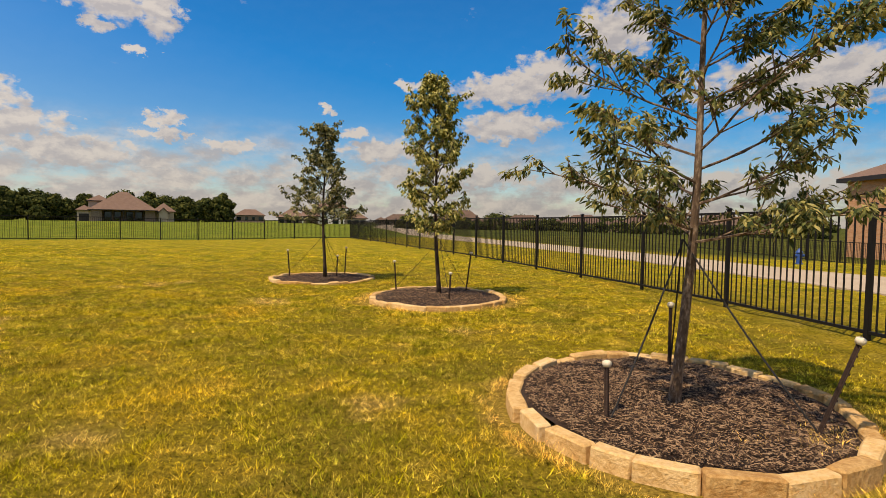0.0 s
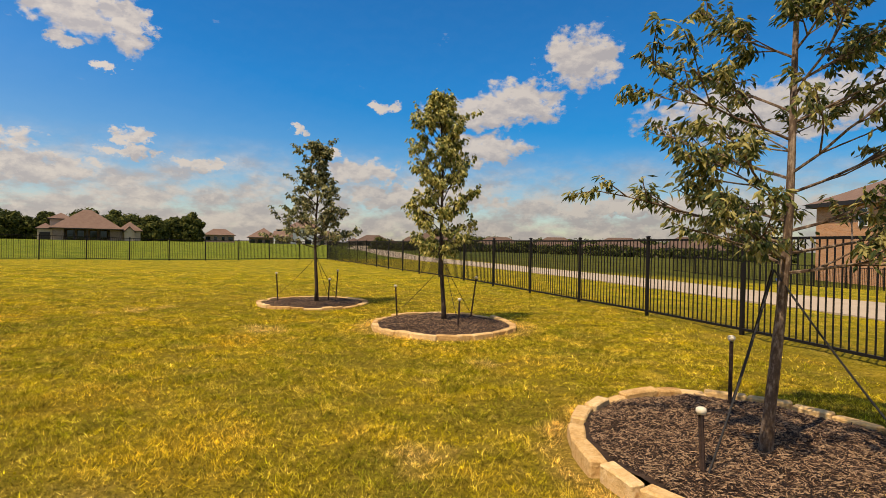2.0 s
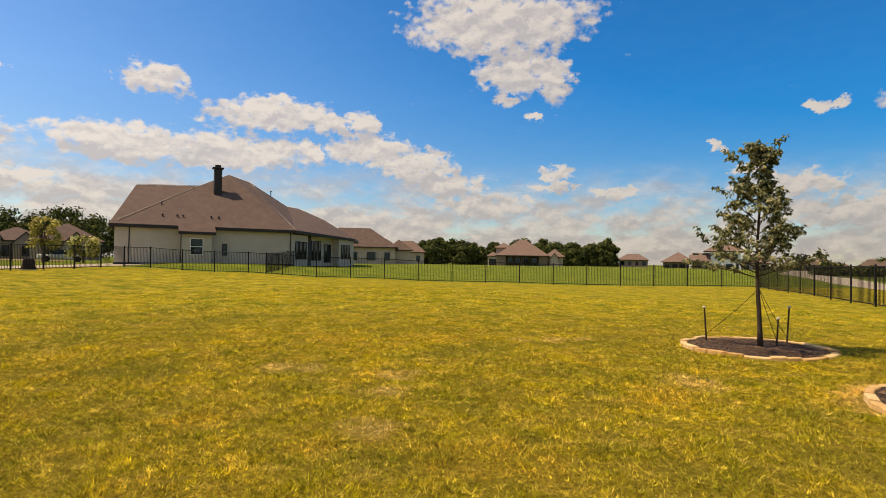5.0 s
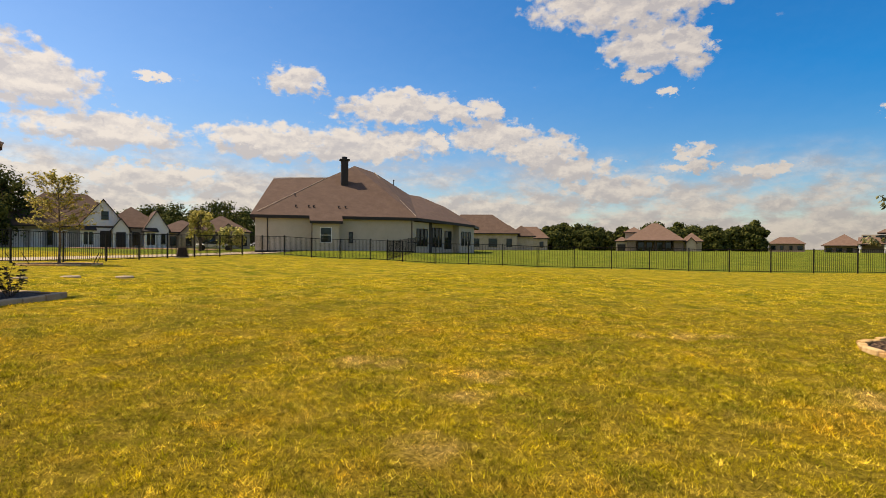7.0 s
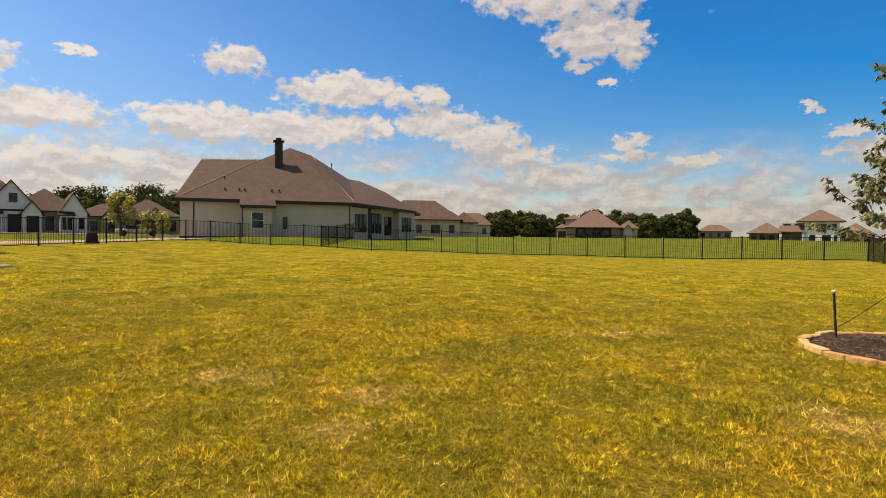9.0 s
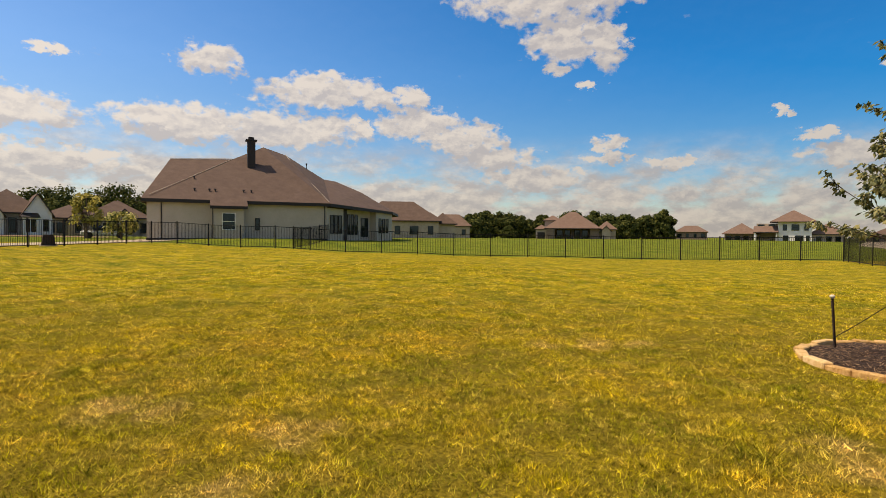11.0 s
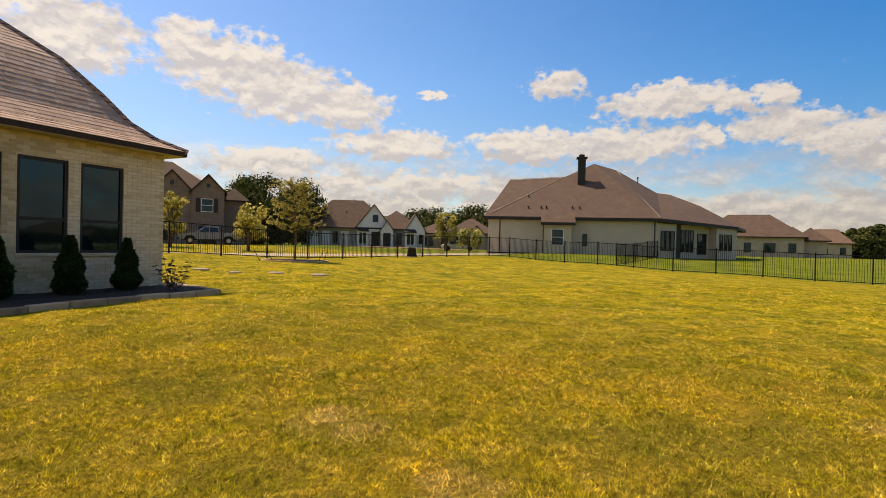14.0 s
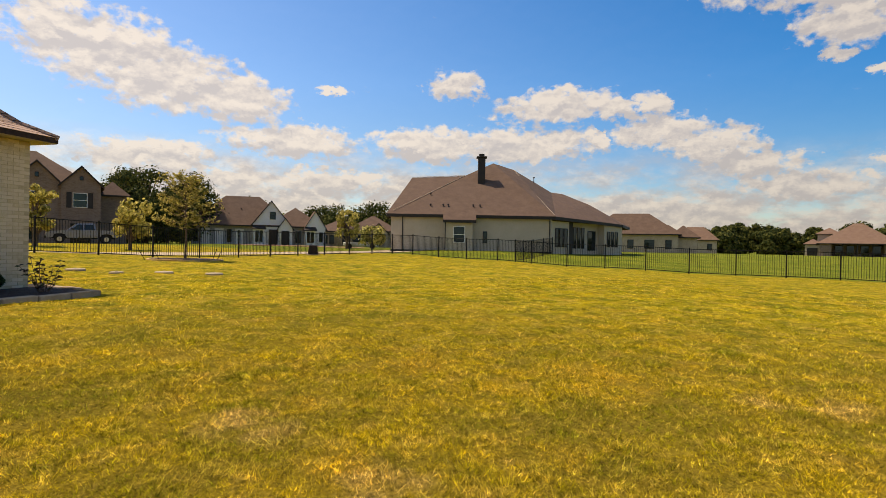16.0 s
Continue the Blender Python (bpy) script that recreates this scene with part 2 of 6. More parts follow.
M_mulch = mat("bark_mulch", [(0.014, 0.007, 0.0035), (0.046, 0.024, 0.011), (0.11, 0.062, 0.032)], 7, 90, 0.95, 0.9, dist=0.02)
M_chip = mat("mulch_chip", [(0.012, 0.006, 0.003), (0.06, 0.03, 0.014), (0.14, 0.078, 0.04), (0.34, 0.22, 0.12)], 30, 120, 0.95, 0.3, island=0.8)
M_cap = mat("pale_cap", [(0.6, 0.52, 0.36), (0.75, 0.7, 0.55)], 20, 90, 0.6, 0.2)
M_rust = mat("rusty_steel", [(0.018, 0.012, 0.01), (0.05, 0.03, 0.022), (0.1, 0.06, 0.04)], 14, 80, 0.8, 0.4, 0.3)
M_strap = mat("black_strap", [(0.012, 0.012, 0.012), (0.03, 0.028, 0.026)], 20, 90, 0.8, 0.2)
M_conc = mat("concrete", [(0.33, 0.25, 0.16), (0.43, 0.34, 0.23), (0.52, 0.42, 0.3)], 0.6, 30, 0.9, 0.3)
M_roof = mat("brown_shingle", [(0.07, 0.043, 0.03), (0.11, 0.07, 0.049), (0.15, 0.1, 0.07)], 1.2, 25, 0.95, 0.5, dist=0.02)
M_roof2 = mat("grey_brown_shingle", [(0.125, 0.078, 0.053), (0.172, 0.108, 0.076), (0.22, 0.15, 0.108)], 1.2, 25, 0.95, 0.5, dist=0.02)
M_cream = mat("cream_brick_far", [(0.4, 0.35, 0.27), (0.47, 0.415, 0.325), (0.53, 0.475, 0.38)], 1.0, 14, 0.9, 0.3)
M_trim = mat("dark_trim", [(0.012, 0.01, 0.009), (0.03, 0.025, 0.022)], 3, 40, 0.6, 0.1)
M_white = mat("white_paint", [(0.68, 0.67, 0.64), (0.8, 0.79, 0.76)], 2, 40, 0.7, 0.1)
M_glass = glassmat("window_glass")
M_tan = mat("tan_stone_far", [(0.3, 0.24, 0.17), (0.42, 0.35, 0.26), (0.5, 0.43, 0.34)], 1.2, 9, 0.95, 0.3)
M_red = brickmat("red_orange_brick", (0.44, 0.215, 0.095), (0.57, 0.3, 0.145), (0.52, 0.38, 0.26), 0.25, 0.085)
M_taupe = brickmat("taupe_brick", (0.17, 0.12, 0.09), (0.23, 0.17, 0.13), (0.27, 0.23, 0.19), 0.25, 0.085)


def lawnmat(name, blade):
    """Lawn: drifts of green and olive, straw and rusty patches, fine grain, worn spots, and the greener field beyond the back fence."""
    m = bpy.data.materials.new(name)
    m.use_nodes = True
    nt = m.node_tree
    L = nt.links.new
    b = nt.nodes["Principled BSDF"]
    b.inputs["Roughness"].default_value, b.inputs["Specular IOR Level"].default_value = 1.0, 0.03
    geo = nt.nodes.new("ShaderNodeNewGeometry")

    def tex(scale, detail, shift=0.0):
        v = nt.nodes.new("ShaderNodeVectorMath")
        v.operation = "ADD"
        L(geo.outputs["Position"], v.inputs[0])
        v.inputs[1].default_value = (shift, shift * 0.7, 0)
        n = nt.nodes.new("ShaderNodeTexNoise")
        n.inputs["Scale"].default_value, n.inputs["Detail"].default_value, n.inputs["Roughness"].default_value = scale, detail, 0.6
        L(v.outputs[0], n.inputs["Vector"])
        return n.outputs[0]

    def span(src, lo, hi, a=0.0, c=1.0):
        r = nt.nodes.new("ShaderNodeMapRange")
        for key, val in (("From Min", lo), ("From Max", hi), ("To Min", a), ("To Max", c)):
            r.inputs[key].default_value = val
        L(src, r.inputs["Value"])
        return r.outputs[0]

    def mixed(fac, x, y, how="MIX"):
        n = nt.nodes.new("ShaderNodeMix")
        n.data_type, n.blend_type = "RGBA", how
        if isinstance(fac, float):
            n.inputs[0].default_value = fac
        else:
            L(fac, n.inputs[0])
        for i, v in ((6, x), (7, y)):
            if isinstance(v, tuple):
                n.inputs[i].default_value = (*v, 1)
            else:
                L(v, n.inputs[i])
        return n.outputs[2]

    col = mixed(span(tex(0.9, 7), 0.34, 0.64), (0.096, 0.116, 0.004), (0.37, 0.278, 0.008))
    col = mixed(span(tex(2.6, 8, 31.0), 0.5, 0.72, 0.0, 0.75), col, (0.52, 0.36, 0.07))
    col = mixed(span(tex(1.3, 7, 77.0), 0.5, 0.72, 0.0, 0.75), col, (0.41, 0.25, 0.025))
    col = mixed(span(tex(2.6, 9, 13.0), 0.48, 0.64, 0.0, 0.8), col, (0.075, 0.09, 0.005))
    col = mixed(span(tex(11.0, 5, 51.0), 0.46, 0.64, 0.0, 0.6), col, (0.1, 0.086, 0.004))
    col = mixed(span(tex(8.0, 5, 91.0), 0.52, 0.68, 0.0, 0.55), col, (0.55, 0.42, 0.06))
    def spots(places, seed, strength, tint):
        """Ragged patches round given places."""
        best = None
        for x, y, r in places:
            d = nt.nodes.new("ShaderNodeVectorMath")
            d.operation = "DISTANCE"
            L(geo.outputs["Position"], d.inputs[0])
            d.inputs[1].default_value = (x, y, 0)
            k = span(d.outputs["Value"], 0.0, r, 0.0, 1.0)
            if best is None:
                best = k
            else:
                mn = nt.nodes.new("ShaderNodeMath")
                mn.operation = "MINIMUM"
                L(best, mn.inputs[0]), L(k, mn.inputs[1])
                best = mn.outputs[0]
        sm = nt.nodes.new("ShaderNodeMath")
        sm.operation = "MULTIPLY_ADD"
        L(tex(5.0, 8, seed), sm.inputs[0])
        sm.inputs[1].default_value = 2.2
        L(best, sm.inputs[2])
        return mixed(span(sm.outputs[0], 1.1, 1.9, strength, 0.0), col, tint)

    # rusty drifts, lush green places, and bare straw
    col = spots(((-2.0, 4.0, 0.8), (-8.4, 7.9, 1.1), (-2.9, 7.6, 0.6), (-9.5, 3.2, 1.0), (-3.2, 5.1, 0.7), (-7.4, 9.6, 1.2)), 9.0, 0.5, (0.43, 0.27, 0.02))
    col = spots(((-0.7, 3.1, 0.6), (0.35, 4.7, 0.7), (-4.6, 7.0, 0.6), (-7.8, 4.6, 0.9), (-3.4, 8.4, 0.5), (-1.2, 6.6, 0.9), (-6.3, 8.2, 0.8)), 23.0, 0.75, (0.085, 0.1, 0.008))
    col = spots(((-5.8, 10.9, 0.45), (-6.2, 10.4, 0.35), (-5.4, 11.25, 0.35), (-2.85, 8.7, 0.55), (-0.47, 3.9, 0.35), (-2.1, 3.2, 0.4), (-5.7, 6.75, 0.45),
                 (-5.2, 6.0, 0.4), (-7.1, 6.0, 0.5), (-4.4, 5.05, 0.4), (-6.75, 6.2, 0.35), (-3.0, 9.0, 0.4), (0.2, 6.5, 0.3)), 5.0, 0.85, (0.47, 0.325, 0.11))
    # dry trampled grass close round the stone rings
    for x, y, r in ((1.61, 3.8, 1.2), (-0.12, 9.25, 1.25)):
        d = nt.nodes.new("ShaderNodeVectorMath")
        d.operation = "DISTANCE"
        L(geo.outputs["Position"], d.inputs[0])
        d.inputs[1].default_value = (x, y, 0)
        rag = nt.nodes.new("ShaderNodeMath")
        rag.operation = "MULTIPLY_ADD"
        L(tex(4.0, 6, 3.0 * r), rag.inputs[0])
        rag.inputs[1].default_value = 0.8
        L(d.outputs["Value"], rag.inputs[2])
        col = mixed(span(rag.outputs[0], r + 0.36, r + 0.66, 0.7, 0.0), col, (0.52, 0.33, 0.1))
    dot = nt.nodes.new("ShaderNodeVectorMath")
    dot.operation = "DOT_PRODUCT"
    L(geo.outputs["Position"], dot.inputs[0])
    dot.inputs[1].default_value = (-0.643, 0.766, 0)
    col = mixed(span(dot.outputs["Value"], 41.8, 42.8, 0.0, 0.9), col, mixed(span(tex(0.35, 7, 19.0), 0.36, 0.62), (0.07, 0.11, 0.012), (0.145, 0.165, 0.02)))
    # the rougher, darker field across the street
    east = nt.nodes.new("ShaderNodeVectorMath")
    east.operation = "DOT_PRODUCT"
    L(geo.outputs["Position"], east.inputs[0])
    east.inputs[1].default_value = (0.965, 0.2625, 0)
    north = nt.nodes.new("ShaderNodeSeparateXYZ")
    L(geo.outputs["Position"], north.inputs[0])
    rough_field = nt.nodes.new("ShaderNodeMath")
    rough_field.operation = "MULTIPLY"
    L(span(east.outputs["Value"], 16.6, 17.6), rough_field.inputs[0])
    L(span(north.outputs[1], 24.0, 36.0, 0.0, 0.92), rough_field.inputs[1])
    col = mixed(rough_field.outputs[0], col, mixed(span(tex(0.3, 7, 29.0), 0.36, 0.62), (0.03, 0.04, 0.008), (0.075, 0.08, 0.016)))
    if not blade:
        # soil and old thatch, darkened where the blades stand to paint shade between them
        mid = nt.nodes.new("ShaderNodeVectorMath")
        mid.operation = "DISTANCE"
        L(geo.outputs["Position"], mid.inputs[0])
        mid.inputs[1].default_value = (-3.0, 6.5, 0)
        col = mixed(span(mid.outputs["Value"], 6.0, 13.0, 0.75, 0.0), col, (0.15, 0.105, 0.013))
    if blade:
        one = geo.outputs["Random Per Island"]
        col = mixed(span(one, 0.72, 1.0, 0.0, 0.75), col, (0.4, 0.29, 0.05))
        g = nt.nodes.new("ShaderNodeMath")
        g.operation = "FRACT"
        mu = nt.nodes.new("ShaderNodeMath")
        mu.operation = "MULTIPLY"
        L(one, mu.inputs[0])
        mu.inputs[1].default_value = 17.0
        L(mu.outputs[0], g.inputs[0])
        tuft = nt.nodes.new("ShaderNodeMath")
        tuft.operation = "MULTIPLY"
        L(span(g.outputs[0], 0.0, 1.0, 0.5, 3.6), tuft.inputs[0])
        L(span(tex(17.0, 4, 7.0), 0.36, 0.64, 0.25, 1.85), tuft.inputs[1])
        grain = tuft.outputs[0]
    else:
        grain = span(tex(38.0, 4), 0.3, 0.7, 0.34, 1.8)
    cm = nt.nodes.new("ShaderNodeCombineColor")
    for i in range(3):
        L(grain, cm.inputs[i])
    col = mixed(1.0, col, cm.outputs[0], "MULTIPLY")
    L(col, b.inputs["Base Color"])
    if blade:
        tr, ms = nt.nodes.new("ShaderNodeBsdfTranslucent"), nt.nodes.new("ShaderNodeMixShader")
        ms.inputs[0].default_value = 0.38
        L(col, tr.inputs[0])
        L(b.outputs[0], ms.inputs[1]), L(tr.outputs[0], ms.inputs[2])
        L(ms.outputs[0], nt.nodes["Material Output"].inputs[0])
    else:
        bp = nt.nodes.new("ShaderNodeBump")
        bp.inputs["Strength"].default_value, bp.inputs["Distance"].default_value = 1.0, 0.03
        L(tex(30.0, 6), bp.inputs["Height"])
        L(bp.outputs[0], b.inputs["Normal"])
    return m


M_grass = lawnmat("lawn_ground", False)
M_blade = lawnmat("grass_blade", True)


# ---- mesh tools ----
def link(name, verts, faces, material, parent=None, label="", smooth=False):
    me = bpy.data.meshes.new(name)
    me.from_pydata([tuple(v) for v in verts], [], [tuple(f) for f in faces])
    me.update()
    if material:
        me.materials.append(material)
    if smooth:
        me.shade_smooth()
    ob = new(name, me)
    if parent:
        ob.parent = parent
    if label:
        ob["label"] = label
    return ob


def again(ob, loc=(0, 0, 0), rz=0.0, parent=None, rot=None, scale=None):
    """Another object on the same mesh."""
    o = new(ob.name.split(".")[0], ob.data)
    o.location = loc
    o.rotation_euler = rot or (0, 0, rz)
    if scale:
        o.scale = scale
    o.parent = parent or ob.parent
    if "label" in ob:
        o["label"] = ob["label"]
    return o


def part(name, bm, material, parent, label=""):
    me = bpy.data.meshes.new(name)
    bm.to_mesh(me)
    bm.free()
    if material:
        me.materials.append(material)
    ob = new(name, me)
    ob.parent = parent
    if label:
        ob["label"] = label
    return ob


def thing(name, label, category, loc=(0, 0, 0), rz=0.0, group="", kind=""):
    e = new(name)
    e.location = loc
    e.rotation_euler = (0, 0, rz)
    return tagged(e, label, category, group, kind)


def boxmesh(x0, x1, y0, y1, z0, z1, bevel=0.0):
    bm = bmesh.new()
    bmesh.ops.create_cube(bm, size=1)
    for v in bm.verts:
        v.co = Vector(((x0 + x1) / 2 + v.co.x * (x1 - x0), (y0 + y1) / 2 + v.co.y * (y1 - y0), (z0 + z1) / 2 + v.co.z * (z1 - z0)))
    if bevel:
        bmesh.ops.bevel(bm, geom=bm.edges[:], offset=bevel, segments=1, affect="EDGES")
    return bm


def box(name, x0, x1, y0, y1, z0, z1, material, parent, label="", bevel=0.0):
    return part(name, boxmesh(x0, x1, y0, y1, z0, z1, bevel), material, parent, label)


def tube(pts, radii, n=6, closed=True):
    """Verts and faces of a tapering tube along points."""
    V, F = [], []
    pts = [Vector(p) for p in pts]
    for i, p in enumerate(pts):
        d = (pts[min(i + 1, len(pts) - 1)] - pts[max(i - 1, 0)])
        d = d.normalized() if d.length > 1e-9 else Vector((0, 0, 1))
        a = d.cross(Vector((1, 0, 0)) if abs(d.x) < 0.8 else Vector((0, 1, 0))).normalized()
        b = d.cross(a)
        for k in range(n):
            w = 2 * math.pi * k / n
            V.append(p + (a * math.cos(w) + b * math.sin(w)) * radii[i])
    for i in range(len(pts) - 1):
        for k in range(n):
            F.append((i * n + k, i * n + (k + 1) % n, (i + 1) * n + (k + 1) % n, (i + 1) * n + k))
    if closed:
        F.append(tuple(range(n - 1, -1, -1)))
        F.append(tuple((len(pts) - 1) * n + k for k in range(n)))
    return V, F


def merge(parts):
    V, F = [], []
    for v, f in parts:
        o = len(V)
        V += list(v)
        F += [tuple(i + o for i in q) for q in f]
    return V, F


# ---- ground ----
LEVELS = [(0, 0, 0), (-5, 5, -0.04), (-5, 12, -0.03), (4, 7, 0.03), (1, 20, 0), (-4, 32, -0.05), (-9, 45, -0.15), (-18, 41, -0.22), (-26, 33, -0.12),
          (-32, 28, 0.05), (-38, 22, 0.33), (-15, 3, 0.24), (-30, -2, 0.72), (-34, 6, 0.4), (-29, 4, 0.44), (-40, 11, 0.5), (-44, 18, 0.6), (-22, 12, 0.1), (-60, -5, 0.85),
          (-50, 28, 0.9), (-62, 40, 0.9), (-90, 10, 0.9), (-80, 80, 0.8), (0, 90, 0.2), (8, 14, -0.02), (14, 20, -0.15), (26, 30, -0.8), (40, 40, -0.9), (60, 20, -0.9), (-10, -15, 0.2), (20, -20, 0), (-60, 150, 0.6), (60, 120, -0.4)]


def level(x, y):
    """The height of the ground."""
    s = w = 0.0
    for a, b, h in LEVELS:
        q = 1.0 / ((x - a) ** 2 + (y - b) ** 2 + 6.0) ** 1.6
        s += q * h
        w += q
    return s / w


WAVES = [(0.42 * 1.17 ** k, k * 2.4, k * 1.7, 0.0026 * 1.1 ** k) for k in range(11)]   # wavelength, direction, phase, height


def levels(x, y):
    """The height of the ground, with the small humps of the lawn, for arrays of places."""
    s = w = 0.0
    for a, b, h in LEVELS:
        q = 1.0 / ((x - a) ** 2 + (y - b) ** 2 + 6.0) ** 1.6
        s, w = s + q * h, w + q
    hump = 0.0
    for ln, way, ph, h in WAVES:
        u, v = x * math.cos(way) + y * math.sin(way), y * math.cos(way) - x * math.sin(way)
        hump = hump + h * np.sin(2 * np.pi * u / ln + ph + 1.3 * np.sin(v / ln * 2.1 + ph))
    # flat round the stone rings and the house
    calm = np.ones_like(x)
    for cx, cy in ((1.61, 3.8), (-0.12, 9.25), (-2.82, 12.4)):
        calm = np.minimum(calm, np.clip((np.hypot(x - cx, y - cy) - 1.1) / 0.8, 0, 1))
    calm = np.minimum(calm, np.clip((34.0 - np.hypot(x + 5, y - 7)) / 14.0, 0, 1))
    return s / w + hump * calm


def sheet(name, xs, ys, material):
    gx, gy = np.meshgrid(np.array(xs), np.array(ys))
    gx, gy = gx.ravel(), gy.ravel()
    V = np.stack([gx, gy, levels(gx, gy)], 1).tolist()
    n = len(xs)
    F = [(j * n + i, j * n + i + 1, (j + 1) * n + i + 1, (j + 1) * n + i) for j in range(len(ys) - 1) for i in range(n - 1)]
    return link(name, V, F, material, smooth=True)


def steps(stretches):
    out = []
    for a, b, d in stretches:
        k = max(1, round((b - a) / d))
        out += [a + (b - a) * i / k for i in range(k)]
    return out + [stretches[-1][1]]


ground = sheet("ground", steps([(-2500, -300, 400), (-300, -70, 20), (-70, -22, 2), (-22, -12, 0.25), (-12, 4, 0.13), (4, 8, 0.5), (8, 70, 3), (70, 300, 20), (300, 2500, 400)]),
               steps([(-2500, -300, 400), (-300, -20, 20), (-20, 0, 1.5), (0, 13, 0.13), (13, 24, 0.25), (24, 60, 2), (60, 300, 15), (300, 2500, 400)]), M_grass)
tagged(ground, "mown yellow-green lawn with dry straw patches", "lawn", kind="structure")


def strip(name, pts, width, material, label, lift=0.03, thick=0.15):
    """A paved band along a line of points, with sides."""
    V, F = [], []
    P = [Vector((*p, 0)) for p in pts]
    fine = []
    for i in range(len(P) - 1):
        k = max(1, int((P[i + 1] - P[i]).length / 2.5))
        fine += [P[i].lerp(P[i + 1], j / k) for j in range(k)]
    fine.append(P[-1])
    for i, p in enumerate(fine):
        d = (fine[min(i + 1, len(fine) - 1)] - fine[max(i - 1, 0)]).normalized()
        nn = Vector((-d.y, d.x, 0))
        for s, dz in ((-1, -thick), (-1, 0), (1, 0), (1, -thick)):
            q = p + nn * s * width / 2
            V.append((q.x, q.y, level(q.x, q.y) + lift + dz))
    for i in range(len(fine) - 1):
        for k in range(3):
            F.append((i * 4 + k, i * 4 + k + 1, i * 4 + k + 5, i * 4 + k + 4))
    return tagged(link(name, V, F, material), label, "road", kind="structure")


strip("road", [(14, -25), (11.5, 0), (10.6, 12), (8.6, 24), (4.5, 38), (-3, 62), (-14, 110), (-20, 170)], 4.2, M_conc, "pale concrete street beyond the iron fence")
strip("road_west", [(-30, -30), (-37, -3), (-44, 8), (-52, 20), (-62, 38)], 5.0, M_conc, "pale concrete street in front of the far houses", 0.02)

M_dirt = mat("bare_red_soil", [(0.16, 0.085, 0.045), (0.27, 0.15, 0.085), (0.36, 0.22, 0.13)], 0.7, 14, 0.98, 0.6)
strip("bare_soil", [(-84.5, 8), (-80.5, 18), (-77, 26)], 6.5, M_dirt, "bare reddish soil before the white house", 0.02)


# ---- fences ----
def polyline(points, step):
    """Points at even steps along a line."""
    P = [Vector((*p, 0)) for p in points]
    out, left = [P[0]], step
    for a, b in zip(P, P[1:]):
        d, u = (b - a).length, 0.0
        while d - u >= left:
            u += left
            out.append(a.lerp(b, u / d))
            left = step
        left -= d - u
    if (P[-1] - out[-1]).length > 0.3:
        out.append(P[-1])
    return out


def fence(points, label, height=1.5, single=False, step=2.44, extra=0.0):
    """An iron fence: posts with caps, two rails a panel, square pickets."""
    posts = polyline(points, step)
    f = thing("iron_fence", label, "fence")
    pw = 0.026 if single else 0.031
    bm = boxmesh(-pw, pw, -pw, pw, -0.1, height + 0.03)
    post_ob = cap_ob = rail = rail2 = picket = None
    lots = []
    for i, p in enumerate(posts):
        z = level(p.x, p.y)
        nxt = posts[i + 1] if i + 1 < len(posts) else None
        d = (nxt - p) if nxt else (p - posts[i - 1])
        rz = math.atan2(d.y, d.x)
        if post_ob is None:
            post_ob = part("post", bm, M_black, f)
            cb = boxmesh(-0.036, 0.036, -0.036, 0.036, 0, 0.012)
            r = bmesh.ops.extrude_face_region(cb, geom=[max(cb.faces, key=lambda q: q.calc_center_median().z)])
            for v in [g for g in r["geom"] if isinstance(g, bmesh.types.BMVert)]:
                v.co = Vector((v.co.x * 0.35, v.co.y * 0.35, 0.028))
            cap_ob = part("cap", cb, M_black, post_ob)
            cap_ob.location = (0, 0, height + 0.03)
            post_ob.location, post_ob.rotation_euler = (p.x, p.y, z), (0, 0, rz)
        else:
            o = again(post_ob, (p.x, p.y, z), rz, f)
            again(cap_ob, (0, 0, height + 0.03), 0, o)
        if not nxt:
            break
        z2 = level(nxt.x, nxt.y)
        dl = math.hypot(d.x, d.y)
        slope = math.atan2(z2 - z, dl)
        for h, hh in ((height - 0.03, 0.038), (0.09, 0.038)):
            if rail is None:
                rail = box("rail", 0, step, -0.019, 0.019, -hh / 2, hh / 2, M_black, f, bevel=0.003)
                o = rail
            else:
                o = again(rail, parent=f)
            o.location, o.rotation_euler = (p.x, p.y, z + h), (0, -slope, rz)
            o.scale = (math.hypot(dl, z2 - z) / step, 1, 1)
        many = max(2, round(22 * dl / step))
        for k in range(1, many):
            q = p.lerp(nxt, k / many)
            zz = z + (z2 - z) * k / many
            if single and i < 13:
                if picket is None:
                    picket = box("picket", -0.0075, 0.0075, -0.0075, 0.0075, 0.078, height - 0.02, M_black, f)
                    o = picket
                else:
                    o = again(picket, parent=f)
                o.location, o.rotation_euler = (q.x, q.y, zz), (0, 0, rz)
            else:
                lots.append((q, zz, rz))
    if lots:
        V, F = [], []
        for q, zz, rz in lots:
            c, s, o = math.cos(rz) * 0.0075, math.sin(rz) * 0.0075, len(V)
            for h in (0.078, height - 0.02):
                V += [(q.x + c - s, q.y + s + c, zz + h), (q.x - c - s, q.y - s + c, zz + h), (q.x - c + s, q.y - s - c, zz + h), (q.x + c + s, q.y + s - c, zz + h)]
            F += [(o + k, o + (k + 1) % 4, o + 4 + (k + 1) % 4, o + 4 + k) for k in range(4)]
        ob = link("picket_rest", V, F, M_black, f)
        ob["kind"] = "stuff"
    return f


